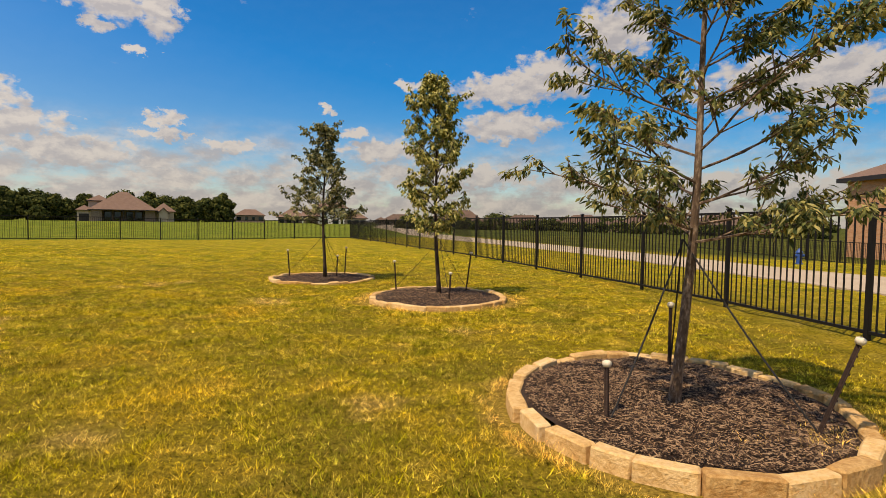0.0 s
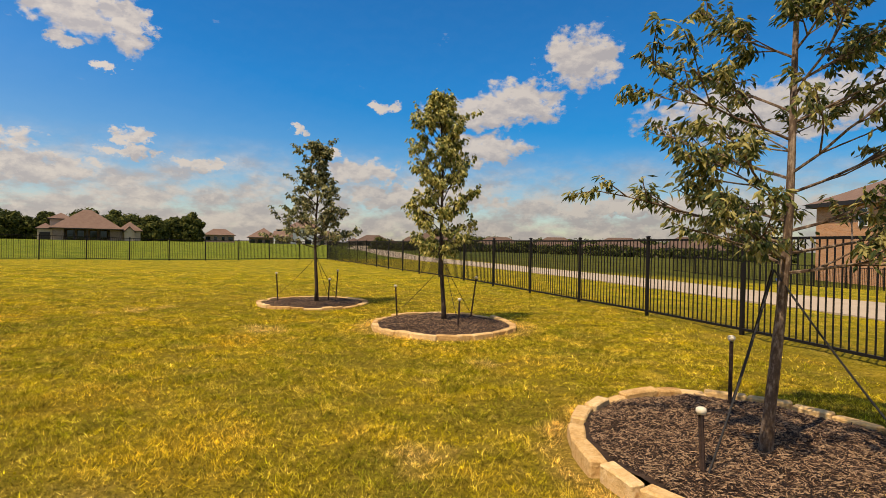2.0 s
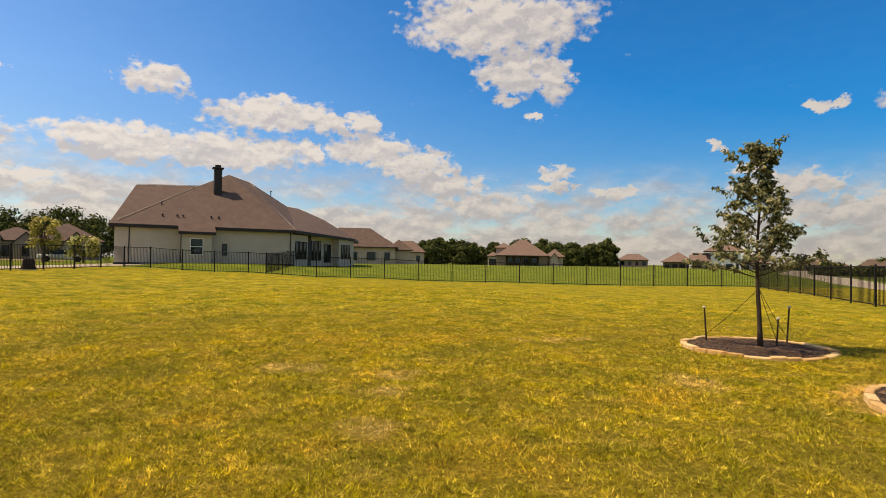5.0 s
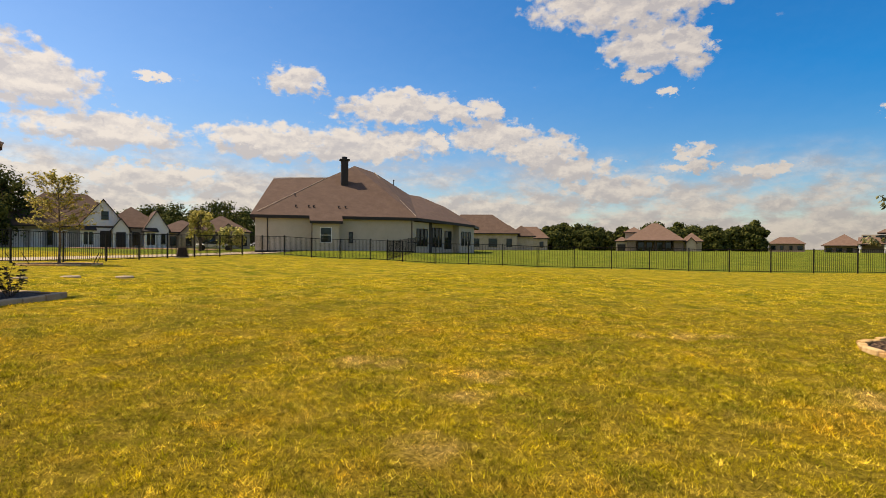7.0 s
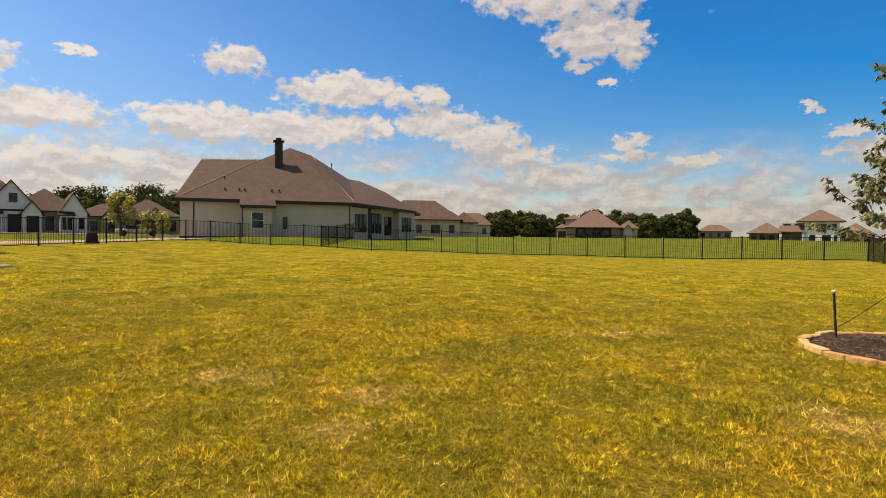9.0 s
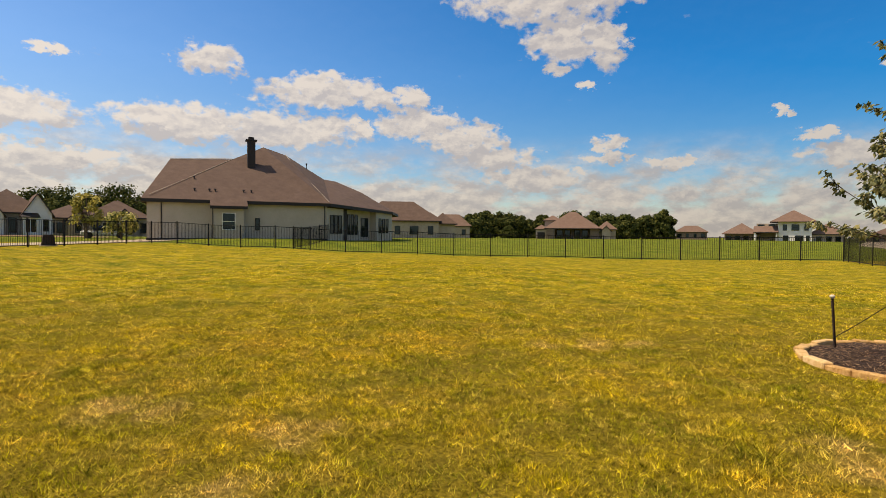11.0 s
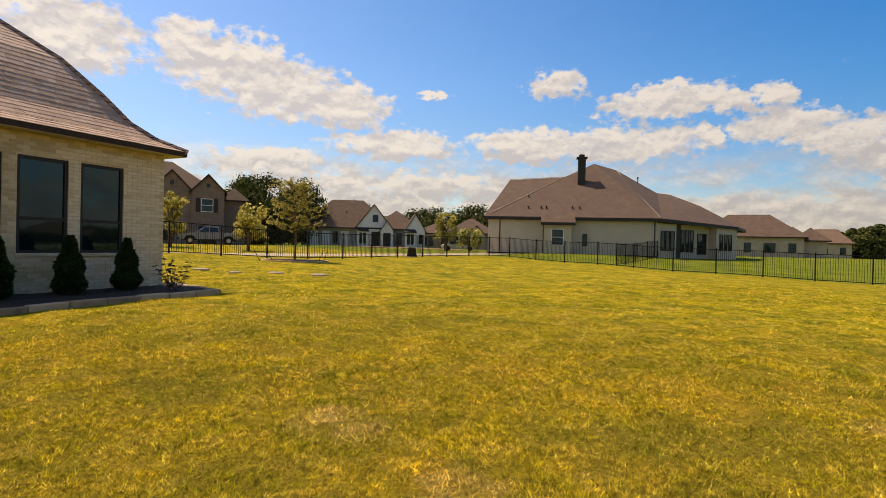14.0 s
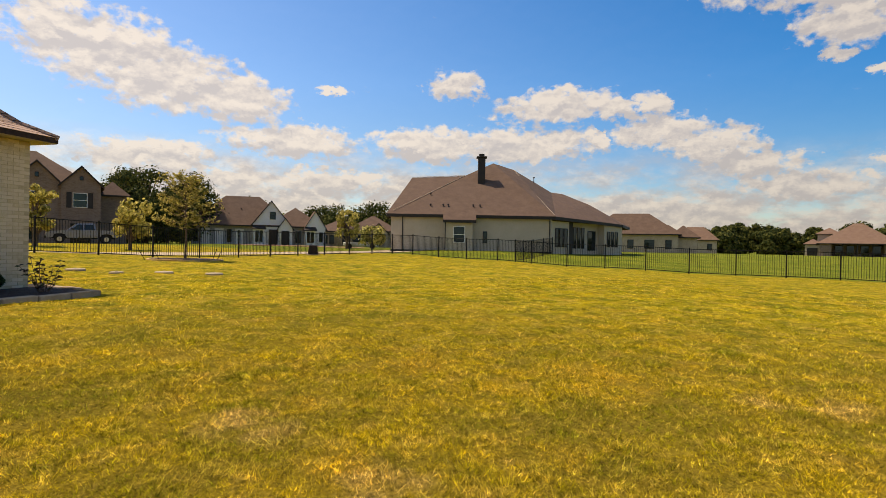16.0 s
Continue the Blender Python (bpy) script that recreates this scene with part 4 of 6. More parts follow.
# the cream brick neighbour beyond the back fence
def neighbour():
    h = thing("house", "long cream brick house under a steep brown shingle roof", "house", (-52.6, 20.4, 0.75), math.atan2(14.0, 5.7))
    wallbox(h, 0, 5.2, 0, 12, -0.5, 3.35, M_cream)
    wallbox(h, 7.64, 15.1, 0, 12, -0.5, 3.35, M_cream)
    wallbox(h, 5.2, 7.64, -0.9, 12, -0.5, 2.78, M_cream)
    roofmesh(h, [(4.9, -1.28, 2.93), (7.95, -1.28, 2.93), (7.95, 0.3, 3.905), (4.9, 0.3, 3.905)], [[0, 1, 2, 3]], M_roof, thick=0.26)
    # dark strip along the wall foot, coloured for the shade there
    for x0, x1, y in ((-0.03, 5.17, -0.04), (5.17, 7.67, -0.94), (7.67, 15.13, -0.04)):
        box("plinth", x0, x1, y, y + 0.3, -0.5, 0.12, M_trim, h, "dark foundation strip standing in for shade at the wall foot")
    # the wing that turns away by forty degrees, round a dark porch
    wing = [(0, 2.6, 0.0), (3.6, 8.0, 0.5), (8.0, 11.2, -0.3)]
    for a, b, y in wing:
        o = box("wall", a, b, y, 9, -0.5, 3.05, M_cream, h)
        o.location, o.rotation_euler = (15.1, 0, 0), (0, 0, radians(40))
    # dark block set well forward in the porch gap paints its deep shade
    o = box("porch_back_wall", 2.603, 3.597, 0.3, 9, -0.5, 3.05, M_trim, h, "dark block standing in for the shade of the porch")
    o.location, o.rotation_euler = (15.1, 0, 0), (0, 0, radians(40))
    c, s = math.cos(radians(40)), math.sin(radians(40))
    for a, w, y, z0, z1 in ((0.75, 0.55, 0.0, 0.6, 2.4), (1.4, 0.55, 0.0, 0.6, 2.4), (2.05, 0.55, 0.0, 0.6, 2.4), (4.1, 0.5, 0.5, 0.5, 2.6), (4.75, 0.5, 0.5, 0.5, 2.6), (5.4, 0.5, 0.5, 0.5, 2.6), (6.9, 1.3, 0.5, 0.3, 2.3), (8.7, 0.5, -0.3, 0.7, 2.3), (9.4, 0.5, -0.3, 0.7, 2.3), (10.1, 0.5, -0.3, 0.7, 2.3)):
        wd = window(h, 0, z0, z1, w, 0, M_trim)
        wd.location, wd.rotation_euler = (15.1 + c * a - s * (y - 0.02), s * a + c * (y - 0.02), 0), (0, 0, radians(40))
    roofmesh(h, [(-0.4, -0.4, 3.45), (15.4, -0.4, 3.45), (23.9, 6.7, 3.1), (27, 14, 3.1), (20, 20, 3.1), (-0.4, 16, 3.45), (1.45, 7, 7.7), (7.05, 7, 8.0), (10.2, 9, 9.7), (12.6, 10, 9.15), (18.6, 12.2, 6.75), (17.1, 11.5, 6.85), (21.2, 10.2, 5.4)],
             [[0, 7, 6], [0, 1, 7], [1, 8, 7], [1, 9, 8], [1, 11, 9], [1, 10, 11], [1, 12, 10], [1, 2, 12], [2, 3, 12], [3, 4, 12], [4, 10, 12], [4, 11, 10], [4, 9, 11], [4, 5, 9], [5, 8, 9], [5, 7, 8], [5, 6, 7], [5, 0, 6]], M_roof, thick=0.3)
    for a, b in (((0.2, 0.0, 3.8), (7.05, 7, 8.02)), ((15.3, -0.2, 3.6), (13.2, 7.4, 7.7)), ((13.2, 7.4, 7.7), (12.6, 10, 9.2)), ((1.45, 7, 7.75), (7.05, 7, 8.05))):
        V, F = tube([a, b], [0.024, 0.024], 5)
        link("ridge_cap", V, F, M_tan, h, "paler line of ridge shingles")
    ch = box("chimney", 8.38, 9.12, 5.4, 6.2, 6.0, 9.75, M_trim, h, "dark metal-clad chimney", 0.02)
    box("chimney_cap", 8.22, 9.28, 5.32, 6.38, 9.75, 9.87, M_trim, ch)
    V, F = tube([(8.75, 5.85, 9.85), (8.75, 5.85, 10.15)], [0.28, 0.3], 8)
    link("flue", V, F, M_trim, ch)
    window(h, 6.4, 0.85, 2.35, 1.1, -0.92, M_white)
    window(h, 8.85, 0.85, 1.95, 0.42, -0.02, M_trim)
    for x, y, z in ((3.6, 3, 5.45), (3.66, 1, 4.2), (4.87, 1, 4.2), (5.35, 1, 4.2), (7.74, 1, 4.2), (8.4, 1, 4.2), (14.8, 9.6, 8.0)):
        vent(h, x, y, z)
    for x, y in ((1.1, -0.06), (5.12, -0.96), (14.9, -0.06)):
        V, F = tube([(x, y, -0.3), (x, y, 3.2 if y > -0.5 else 2.7)], [0.05, 0.05], 6)
        link("downspout", V, F, M_trim, h)
    return h


neighbour()
# the neighbour's own short fence beside the house
fence([(-45.2, 33.4), (-40.2, 28.2), (-36.2, 24.6)], "dark iron side fence running to the neighbouring house", 1.5, step=3.3)


M_ownbrick = brickmat("cream_brick", (0.48, 0.38, 0.22), (0.62, 0.51, 0.32), (0.6, 0.5, 0.34), 0.23, 0.075, 0.8)
M_shingle = brickmat("shingle_course", (0.27, 0.18, 0.13), (0.38, 0.26, 0.2), (0.08, 0.05, 0.035), 0.3, 0.12, 1.0, 0.012)
M_onebrick = mat("single_cream_brick", [(0.46, 0.36, 0.2), (0.62, 0.51, 0.31), (0.72, 0.61, 0.42)], 6, 60, 0.95, 0.5, rand=0.4, island=0.4)
M_tab = mat("single_shingle", [(0.36, 0.24, 0.175), (0.45, 0.31, 0.23), (0.53, 0.385, 0.3)], 4, 90, 0.95, 0.6, rand=0.3, island=0.3)
M_kerb = mat("weathered_edging_stone", [(0.2, 0.14, 0.085), (0.34, 0.25, 0.155), (0.48, 0.37, 0.24)], 5, 60, 0.95, 0.5, rand=0.3)
M_soil = mat("dark_bed_mulch", [(0.012, 0.008, 0.006), (0.03, 0.02, 0.014), (0.06, 0.045, 0.035)], 8, 80, 0.95, 0.9, dist=0.02)
M_ever = leafmat("evergreen_leaf", [(0.012, 0.028, 0.008), (0.03, 0.055, 0.014), (0.06, 0.09, 0.025)], 0.5, 0.2, 0.9, 0.08)
M_redleaf = leafmat("bronze_leaf", [(0.05, 0.03, 0.02), (0.08, 0.06, 0.025), (0.09, 0.1, 0.03)])


# the owner's house; its local x runs along the window wall from the corner, local -y goes into the house
PITCH = [(0.0, 3.08), (0.45, 3.3), (0.85, 3.64), (1.25, 4.22), (1.8, 4.9), (2.6, 5.57), (4.8, 7.3)]   # inwards from the eave, and up
OWN = Matrix.Translation((-16.39, 2.14, 0.33)) @ Matrix.Rotation(math.atan2(-0.6, 0.8), 4, "Z")


def own_house():
    h = thing("house", "cream brick house with a flared shingle roof and dark windows", "house")
    h.matrix_world = OWN
    L, D = 13.0, 9.0
    # the window wall is built of piers, sills and a head, so that the openings go through it
    z0, za, zb, zt = -0.5, 0.72, 2.54, 2.955
    opens = [(0.98 + 1.14 * k, 1.88 + 1.14 * k) for k in range(3)]
    x = 0.0
    for a, b in opens + [(L, L)]:
        box("wall", x, a, -0.25, 0, z0, zt, M_ownbrick, h)
        if b > a:
            box("wall", a, b, -0.25, 0, z0, za, M_ownbrick, h)
            box("wall", a, b, -0.25, 0, zb, zt, M_ownbrick, h)
            box("sill", a - 0.03, b + 0.03, -0.2, 0.035, za - 0.07, za + 0.003, M_ownbrick, h, "projecting brick sill", 0.008)
            w = window(h, 0, za, zb, b - a, 0.0, M_trim, sash=False)
            w.location, w.rotation_euler = ((a + b) / 2, -0.07, 0), (0, 0, math.pi)
            zm = za + (zb - za) * 0.36
            box("sash_bar", -(b - a) / 2 + 0.05, (b - a) / 2 - 0.05, -0.045, 0.012, zm - 0.03, zm + 0.03, M_trim, w)
        x = b
    box("wall", 0, 0.25, -D, -0.253, z0, zt, M_ownbrick, h)
    box("wall", L - 0.25, L, -D, -0.253, z0, zt, M_ownbrick, h)
    box("wall", 0, L, -D - 0.25, -D - 0.003, z0, zt, M_ownbrick, h)
    box("floor", 0.25, L - 0.25, -D, -0.25, 0.0, 0.1, M_conc, h)
    # flared hip roof: rises on both sides of the corner alike
    ov = 0.34
    prof = PITCH
    V, F = [], []
    for d, z in prof:
        V += [(-ov + d, ov - d, z), (L + ov - d, ov - d, z), (L + ov - d, -D - ov + d, z), (-ov + d, -D - ov + d, z)]
    faces = []
    for i in range(len(prof) - 1):
        for k in range(4):
            faces.append([i * 4 + k, i * 4 + 4 + k, i * 4 + 4 + (k + 1) % 4, i * 4 + (k + 1) % 4])
    faces.append([len(V) - 4, len(V) - 3, len(V) - 2, len(V) - 1])
    link("roof", V, faces, M_shingle, h)
    box("soffit", -ov + 0.02, L + ov - 0.02, -D - ov + 0.02, ov - 0.02, 2.96, 2.98, M_tan, h, "tan painted soffit")
    for x0, x1, y0, y1 in ((-ov, L + ov, ov - 0.03, ov), (-ov, L + ov, -D - ov, -D - ov + 0.03), (-ov, -ov + 0.03, -D - ov + 0.03, ov - 0.03), (L + ov - 0.03, L + ov, -D - ov + 0.03, ov - 0.03)):
        box("fascia", x0, x1, y0, y1, 2.975, 3.082, M_rust, h, "brown metal drip edge")
    # hip cap shingles
    for (ax, ay, az), (bx, by, bz) in zip(V[0::4], V[4::4]):
        n = 5
        for k in range(n):
            a, b = Vector((ax, ay, az)).lerp(Vector((bx, by, bz)), k / n), Vector((ax, ay, az)).lerp(Vector((bx, by, bz)), (k + 1.15) / n)
            t, f = tube([a + Vector((0, 0, 0.0)), b + Vector((0, 0, 0.012))], [0.07, 0.055], 6)
            link("hip_cap", t, f, M_shingle, h)
    return h


HOME = own_house()


def brickwork(h):
    """Running bond laid proud of the window wall, and shingle tabs in courses on the slope above it."""
    rng = random.Random(6)
    bl, bh, gap, deep = 0.215, 0.064, 0.011, 0.012
    bm = boxmesh(-bl / 2, bl / 2, -deep, 0.006, -bh / 2, bh / 2)
    me = bpy.data.meshes.new("brick")
    bm.to_mesh(me)
    bm.free()
    me.materials.append(M_onebrick)
    opens = [(0.98 + 1.14 * k, 1.88 + 1.14 * k) for k in range(3)]
    V, F, single = [], [], 0
    row = 0
    z = -0.12
    while z + bh < 2.95:
        zc = z + bh / 2
        x = (bl + gap) / 2 if row % 2 else 0.0
        while x < 6.6:
            a, b = max(0.003, x), x + bl
            if row % 2 == 0 or x > 0:
                pieces = [(a, b)]
            else:
                pieces = [(0.003, b)]
            for o0, o1 in opens:
                if 0.66 < zc < 2.56:
                    cut = []
                    for p, q in pieces:
                        if q <= o0 - 0.004 or p >= o1 + 0.004:
                            cut.append((p, q))
                        else:
                            if p < o0 - 0.03:
                                cut.append((p, o0 - 0.004))
                            if q > o1 + 0.03:
                                cut.append((o1 + 0.004, q))
                    pieces = cut
            for p, q in pieces:
                if single < 300 and q < 2.4:
                    o = new("brick", me)
                    o.parent = h
                    o.location = ((p + q) / 2, 0.0 + rng.uniform(-0.001, 0.002), zc)
                    o.scale = ((q - p) / bl, 1, 1)
                    single += 1
                else:
                    n = len(V)
                    d = 0.006 + rng.uniform(-0.001, 0.002)
                    V += [(p, -0.002, z), (q, -0.002, z), (q, -0.002, z + bh), (p, -0.002, z + bh), (p, d, z), (q, d, z), (q, d, z + bh), (p, d, z + bh)]
                    F += [(n + 4, n + 7, n + 6, n + 5), (n, n + 4, n + 5, n + 1), (n + 3, n + 2, n + 6, n + 7), (n, n + 3, n + 7, n + 4), (n + 1, n + 5, n + 6, n + 2)]
            x += bl + gap
        z += bh + gap
        row += 1
    o = link("brick_rest", V, F, M_onebrick, h)
    o["kind"] = "stuff"
    # shingle tabs
    ov, prof = 0.34, PITCH
    line = []
    for (d0, z0), (d1, z1) in zip(prof, prof[1:]):
        ln = math.hypot(d1 - d0, z1 - z0)
        line.append((d0, z0, (d1 - d0) / ln, (z1 - z0) / ln, ln))
    V, F, single, row = [], [], 0, 0
    tab = bpy.data.meshes.new("shingle")
    tab.from_pydata([(0, 0, 0), (1, 0, 0), (1, 1, 0), (0, 1, 0), (0, 0, 1), (1, 0, 1), (1, 1, 0.05), (0, 1, 0.05)], [], [(4, 5, 6, 7), (0, 1, 5, 4), (0, 4, 7, 3), (1, 2, 6, 5)])
    tab.materials.append(M_tab)
    for d0, z0, cd, cz, ln in line:
        t = 0.0
        while t < ln:
            d, z, hgt = d0 + cd * t, z0 + cz * t, min(0.142, ln - t)
            row += 1
            x = -ov + d + (0.15 if row % 2 else 0.0) - 0.3
            while x < 7.5 - d * 0.2:
                w = rng.choice((0.17, 0.25, 0.3, 0.33))
                a, b = max(x, -ov + d + 0.02), x + w - 0.004
                thick = rng.uniform(0.006, 0.011)
                if b > a + 0.03:
                    m = Matrix(((b - a, 0, 0, a), (0, -cd * hgt * 1.1, cz * thick, ov - d + 0.004 * cz), (0, cz * hgt * 1.1, cd * thick, z + 0.004 * cd), (0, 0, 0, 1)))
                    if single < 300 and row <= 16 and x < 5.5:
                        o = new("shingle", tab)
                        o.parent = h
                        o.matrix_local = m
                        single += 1
                    else:
                        n = len(V)
                        V += [m @ v.co for v in tab.vertices]
                        F += [tuple(n + i for i in f.vertices) for f in tab.polygons]
                x += w
            t += 0.142
    o = link("shingle_rest", V, F, M_tab, h)
    o["kind"] = "stuff"


def flowerbed():
    """The planting bed along the house with its stone edging."""
    edge = [(-0.6, -0.6), (0.18, 2.0), (12.5, 2.0)]
    xs, ys = [i * 0.25 for i in range(-3, 51)], [-0.6 + j * 0.2 for j in range(14)]
    P, Q = [], []
    def inside(x, y):
        return (y <= 1.97 and x >= -0.58 + (y + 0.6) * 0.3) and not (x > 0.02 and y < -0.02)
    keep = {}
    for j, y in enumerate(ys):
        for i, x in enumerate(xs):
            keep[i, j] = len(P)
            w = OWN @ Vector((x, y, 0))
            P.append((x, min(y, 1.97), level(w.x, w.y) - 0.33 + 0.07 + 0.03 * noise.noise(Vector((x * 2.5, y * 2.5, 1)))))
    for j in range(len(ys) - 1):
        for i in range(len(xs) - 1):
            if inside((xs[i] + xs[i + 1]) / 2, (ys[j] + ys[j + 1]) / 2):
                Q.append((keep[i, j], keep[i + 1, j], keep[i + 1, j + 1], keep[i, j + 1]))
    bed = tagged(link("flowerbed", P, Q, M_soil, smooth=True), "dark mulch planting bed along the house wall", "flowerbed", kind="stuff")
    bed.matrix_world = OWN
    e = thing("bed_edging", "weathered stone edging blocks round the planting bed", "edging")
    e.matrix_world = OWN
    rng = random.Random(4)
    base = None
    for (ax, ay), (bx, by) in zip(edge, edge[1:]):
        a, b = Vector((ax, ay, 0)), Vector((bx, by, 0))
        n = round((b - a).length / 0.62)
        for k in range(n):
            p = a.lerp(b, (k + 0.5) / n)
            w = OWN @ p
            if base is None:
                bm = boxmesh(-0.3, 0.3, -0.075, 0.075, -0.08, 0.095, 0.015)
                base = part("stone", bm, M_kerb, e)
                o = base
            else:
                o = again(base, parent=e)
            o.location = (p.x, p.y, level(w.x, w.y) - 0.33 + rng.uniform(-0.01, 0.01))
            o.rotation_euler = (rng.uniform(-0.03, 0.03), rng.uniform(-0.02, 0.02), math.atan2(by - ay, bx - ax) + rng.uniform(-0.02, 0.02))


flowerbed()


def cone_shrub(x, y, height, width, seed):
    rng = random.Random(seed)
    w = OWN @ Vector((x, y, 0))
    s = thing("shrub", "dense dark evergreen cone shrub against the house wall", "shrub", (w.x, w.y, level(w.x, w.y) + 0.05), group="evergreen shrubs by the house")
    V, F = tube([(0, 0, -0.05), (0, 0, height * 0.7)], [0.03, 0.01], 6)
    link("stem", V, F, M_bark, s)
    V, F = [], []
    for _ in range(6500):
        t = rng.random() ** 1.25
        r = width / 2 * (math.sin(min(1, (t + 0.12) * 2.6) * 1.57) * (1 - t) ** 0.75 + 0.02) * (rng.random() ** 0.35) * (1 + 0.18 * math.sin(seed + t * 13))
        a = rng.uniform(0, 6.283)
        d = Vector((math.cos(a), math.sin(a), rng.uniform(-0.2, 1.0))).normalized()
        leaf_faces(V, F, Vector((r * math.cos(a), r * math.sin(a), 0.05 + t * height)), d, Vector((rng.uniform(-1, 1), rng.uniform(-1, 1), 1)), rng.uniform(0.04, 0.075), 0.018)
    link("foliage", V, F, M_ever, s)


for k, (x, y, hh, ww) in enumerate(((1.3, 0.62, 1.02, 0.58), (2.45, 0.66, 1.05, 0.62), (3.65, 0.64, 1.05, 0.62), (4.8, 0.64, 1.02, 0.6))):
    cone_shrub(x, y, hh, ww, k)


def sparse_shrub():
    rng = random.Random(9)
    w = OWN @ Vector((0.75, 1.35, 0))
    s = thing("shrub", "thin sparse bronze-leaved shrub at the end of the bed", "shrub", (w.x, w.y, level(w.x, w.y) + 0.06))
    wood, V, F = [], [], []
    for k in range(9):
        a = k * 2.4
        pts, rad = limb(rng, (0.03 * math.cos(a), 0.03 * math.sin(a), -0.04), (math.cos(a) * 0.5, math.sin(a) * 0.5, 1), rng.uniform(0.45, 0.85), 0.009, 0.4, 0.2)
        wood.append(tube(pts, rad, 5))
        for p in pts[2:]:
            for _ in range(5):
                b = rng.uniform(0, 6.283)
                leaf_faces(V, F, p, Vector((math.cos(b), math.sin(b), rng.uniform(-0.4, 0.5))).normalized(), Vector((rng.uniform(-1, 1), rng.uniform(-1, 1), 1)), rng.uniform(0.06, 0.11), 0.024)
    a, b = merge(wood)
    link("stem", a, b, M_bark, s)
    link("foliage", V, F, M_redleaf, s)


sparse_shrub()


# ---- the far side ----
def facing(bearing_deg, dist, eye=(-2.3, 5.0)):
    """A spot at a bearing (left of +y) and distance, and the turn that faces it back."""
    a = radians(bearing_deg)
    x, y = eye[0] - dist * math.sin(a), eye[1] + dist * math.cos(a)
    return x, y, a


def spot(bearing_deg, dist, label, z=None, turn=0.0):
    x, y, a = facing(bearing_deg, dist)
    return thing("house", label, "house", (x, y, level(x, y) if z is None else z), a + radians(turn))


# white gabled house across the front street
M_greybrick = brickmat("grey_brick", (0.3, 0.29, 0.27), (0.4, 0.385, 0.36), (0.45, 0.43, 0.4), 0.25, 0.085)


def bay(h, x, y, z0, z1, w):
    """A white bay window under a small dark hood."""
    b = box("bay_window", x - w / 2 - 0.25, x + w / 2 + 0.25, y - 0.5, y, z0 - 0.5, z1 + 0.3, M_white, h, "white panelled bay window")
    for dx in (-w / 4, w / 4):
        box("pane", x + dx - w / 4 + 0.06, x + dx + w / 4 - 0.06, y - 0.53, y - 0.503, z0, z1, M_glass, b)
    roofmesh(h, [(x - w / 2 - 0.45, y - 0.75, z1 + 0.3), (x + w / 2 + 0.45, y - 0.75, z1 + 0.3), (x + w / 2 + 0.2, y + 0.1, z1 + 0.9), (x - w / 2 - 0.2, y + 0.1, z1 + 0.9)], [[0, 1, 2, 3]], M_trim, thick=0.12)


h = spot(85.3, 92, "white and grey gabled house with a brown shingle roof", 0.8)
wallbox(h, -11.6, 7.5, 1.0, 11, -0.6, 3.1, M_greybrick)
hip(h, -12.0, 3.2, 0.6, 10.5, 3.1, 4.9, M_roof, 0.5)
hip(h, 0.0, 8.0, 1.0, 11, 3.1, 3.3, M_roof, 0.5, (False, False))
gablewing(h, -2.6, 3.0, 0.2, 6, -0.6, 3.3, 3.6, M_white, M_roof)
gablewing(h, 1.3, 3.4, -1.2, 3, -0.6, 2.7, 1.5, M_white, M_roof)
gablewing(h, 5.4, 8.6, -0.6, 7, -0.6, 2.9, 2.6, M_white, M_roof)
for x in (-9.6, -7.6, -4.6):
    box("garage_panel", x - 0.65, x + 0.65, 0.93, 0.997, 0.0, 2.5, M_white, h, "white panelled door between brick piers")
# flat panel before the wall, its dark colour painting the shade of the entry
box("entry_recess", -0.2, 1.2, 0.1, 0.197, -0.2, 2.5, M_trim, h, "flat dark panel standing in for the shaded entry")
box("front_door", 1.75, 2.95, -1.28, -1.203, -0.2, 2.3, M_trim, h, "dark front door with glass")
bay(h, -1.6, 0.2, 0.5, 2.3, 1.2)
bay(h, 6.2, -0.6, 0.5, 2.2, 1.2)
for x, y, w, z0, z1 in ((-11.0, 0.98, 0.7, 0.4, 2.4), (-6.1, 0.98, 0.7, 0.4, 2.4), (4.4, 0.98, 0.9, 0.4, 2.4), (7.9, -0.62, 0.6, 0.6, 2.2), (0.4, 0.18, 0.9, 4.1, 5.3)):
    window(h, x, z0, z1, w, y, M_trim)
for x, y, z in ((-4.5, 3.0, 5.6), (-6.3, 2.2, 4.7)):
    vent(h, x, y, z)

# two-storey brown brick house
h = spot(103.2, 68, "two-storey brown brick house with paired gables", 0.75)
wallbox(h, -9, 3.2, 1.2, 10, -0.6, 6.3, M_taupe)
hip(h, -9, 3.2, 1.2, 10, 6.3, 3.5, M_roof, 0.4)
gablewing(h, -3.0, 1.0, 0.0, 6, -0.6, 6.0, 2.1, M_taupe, M_roof)
gablewing(h, 1.0, 4.4, -0.4, 6, -0.6, 6.0, 1.8, M_taupe, M_roof)
wallbox(h, 4.43, 7.0, 3, 10, -0.6, 5.4, M_taupe)
hip(h, 4.43, 7.0, 3, 10, 5.4, 1.6, M_roof, 0.4)
for x, y, w, z0, z1 in ((-0.9, -0.02, 1.3, 3.7, 5.2), (2.6, -0.42, 1.28, 3.7, 5.2), (2.7, -0.42, 1.8, -0.2, 2.1), (-1.6, -0.02, 1.6, 0.4, 2.2), (-1.0, -0.02, 0.35, 6.6, 7.1), (2.7, -0.42, 0.35, 6.5, 6.9)):
    window(h, x, z0, z1, w, y, M_white if w > 1.25 and z0 > 3 else M_trim)
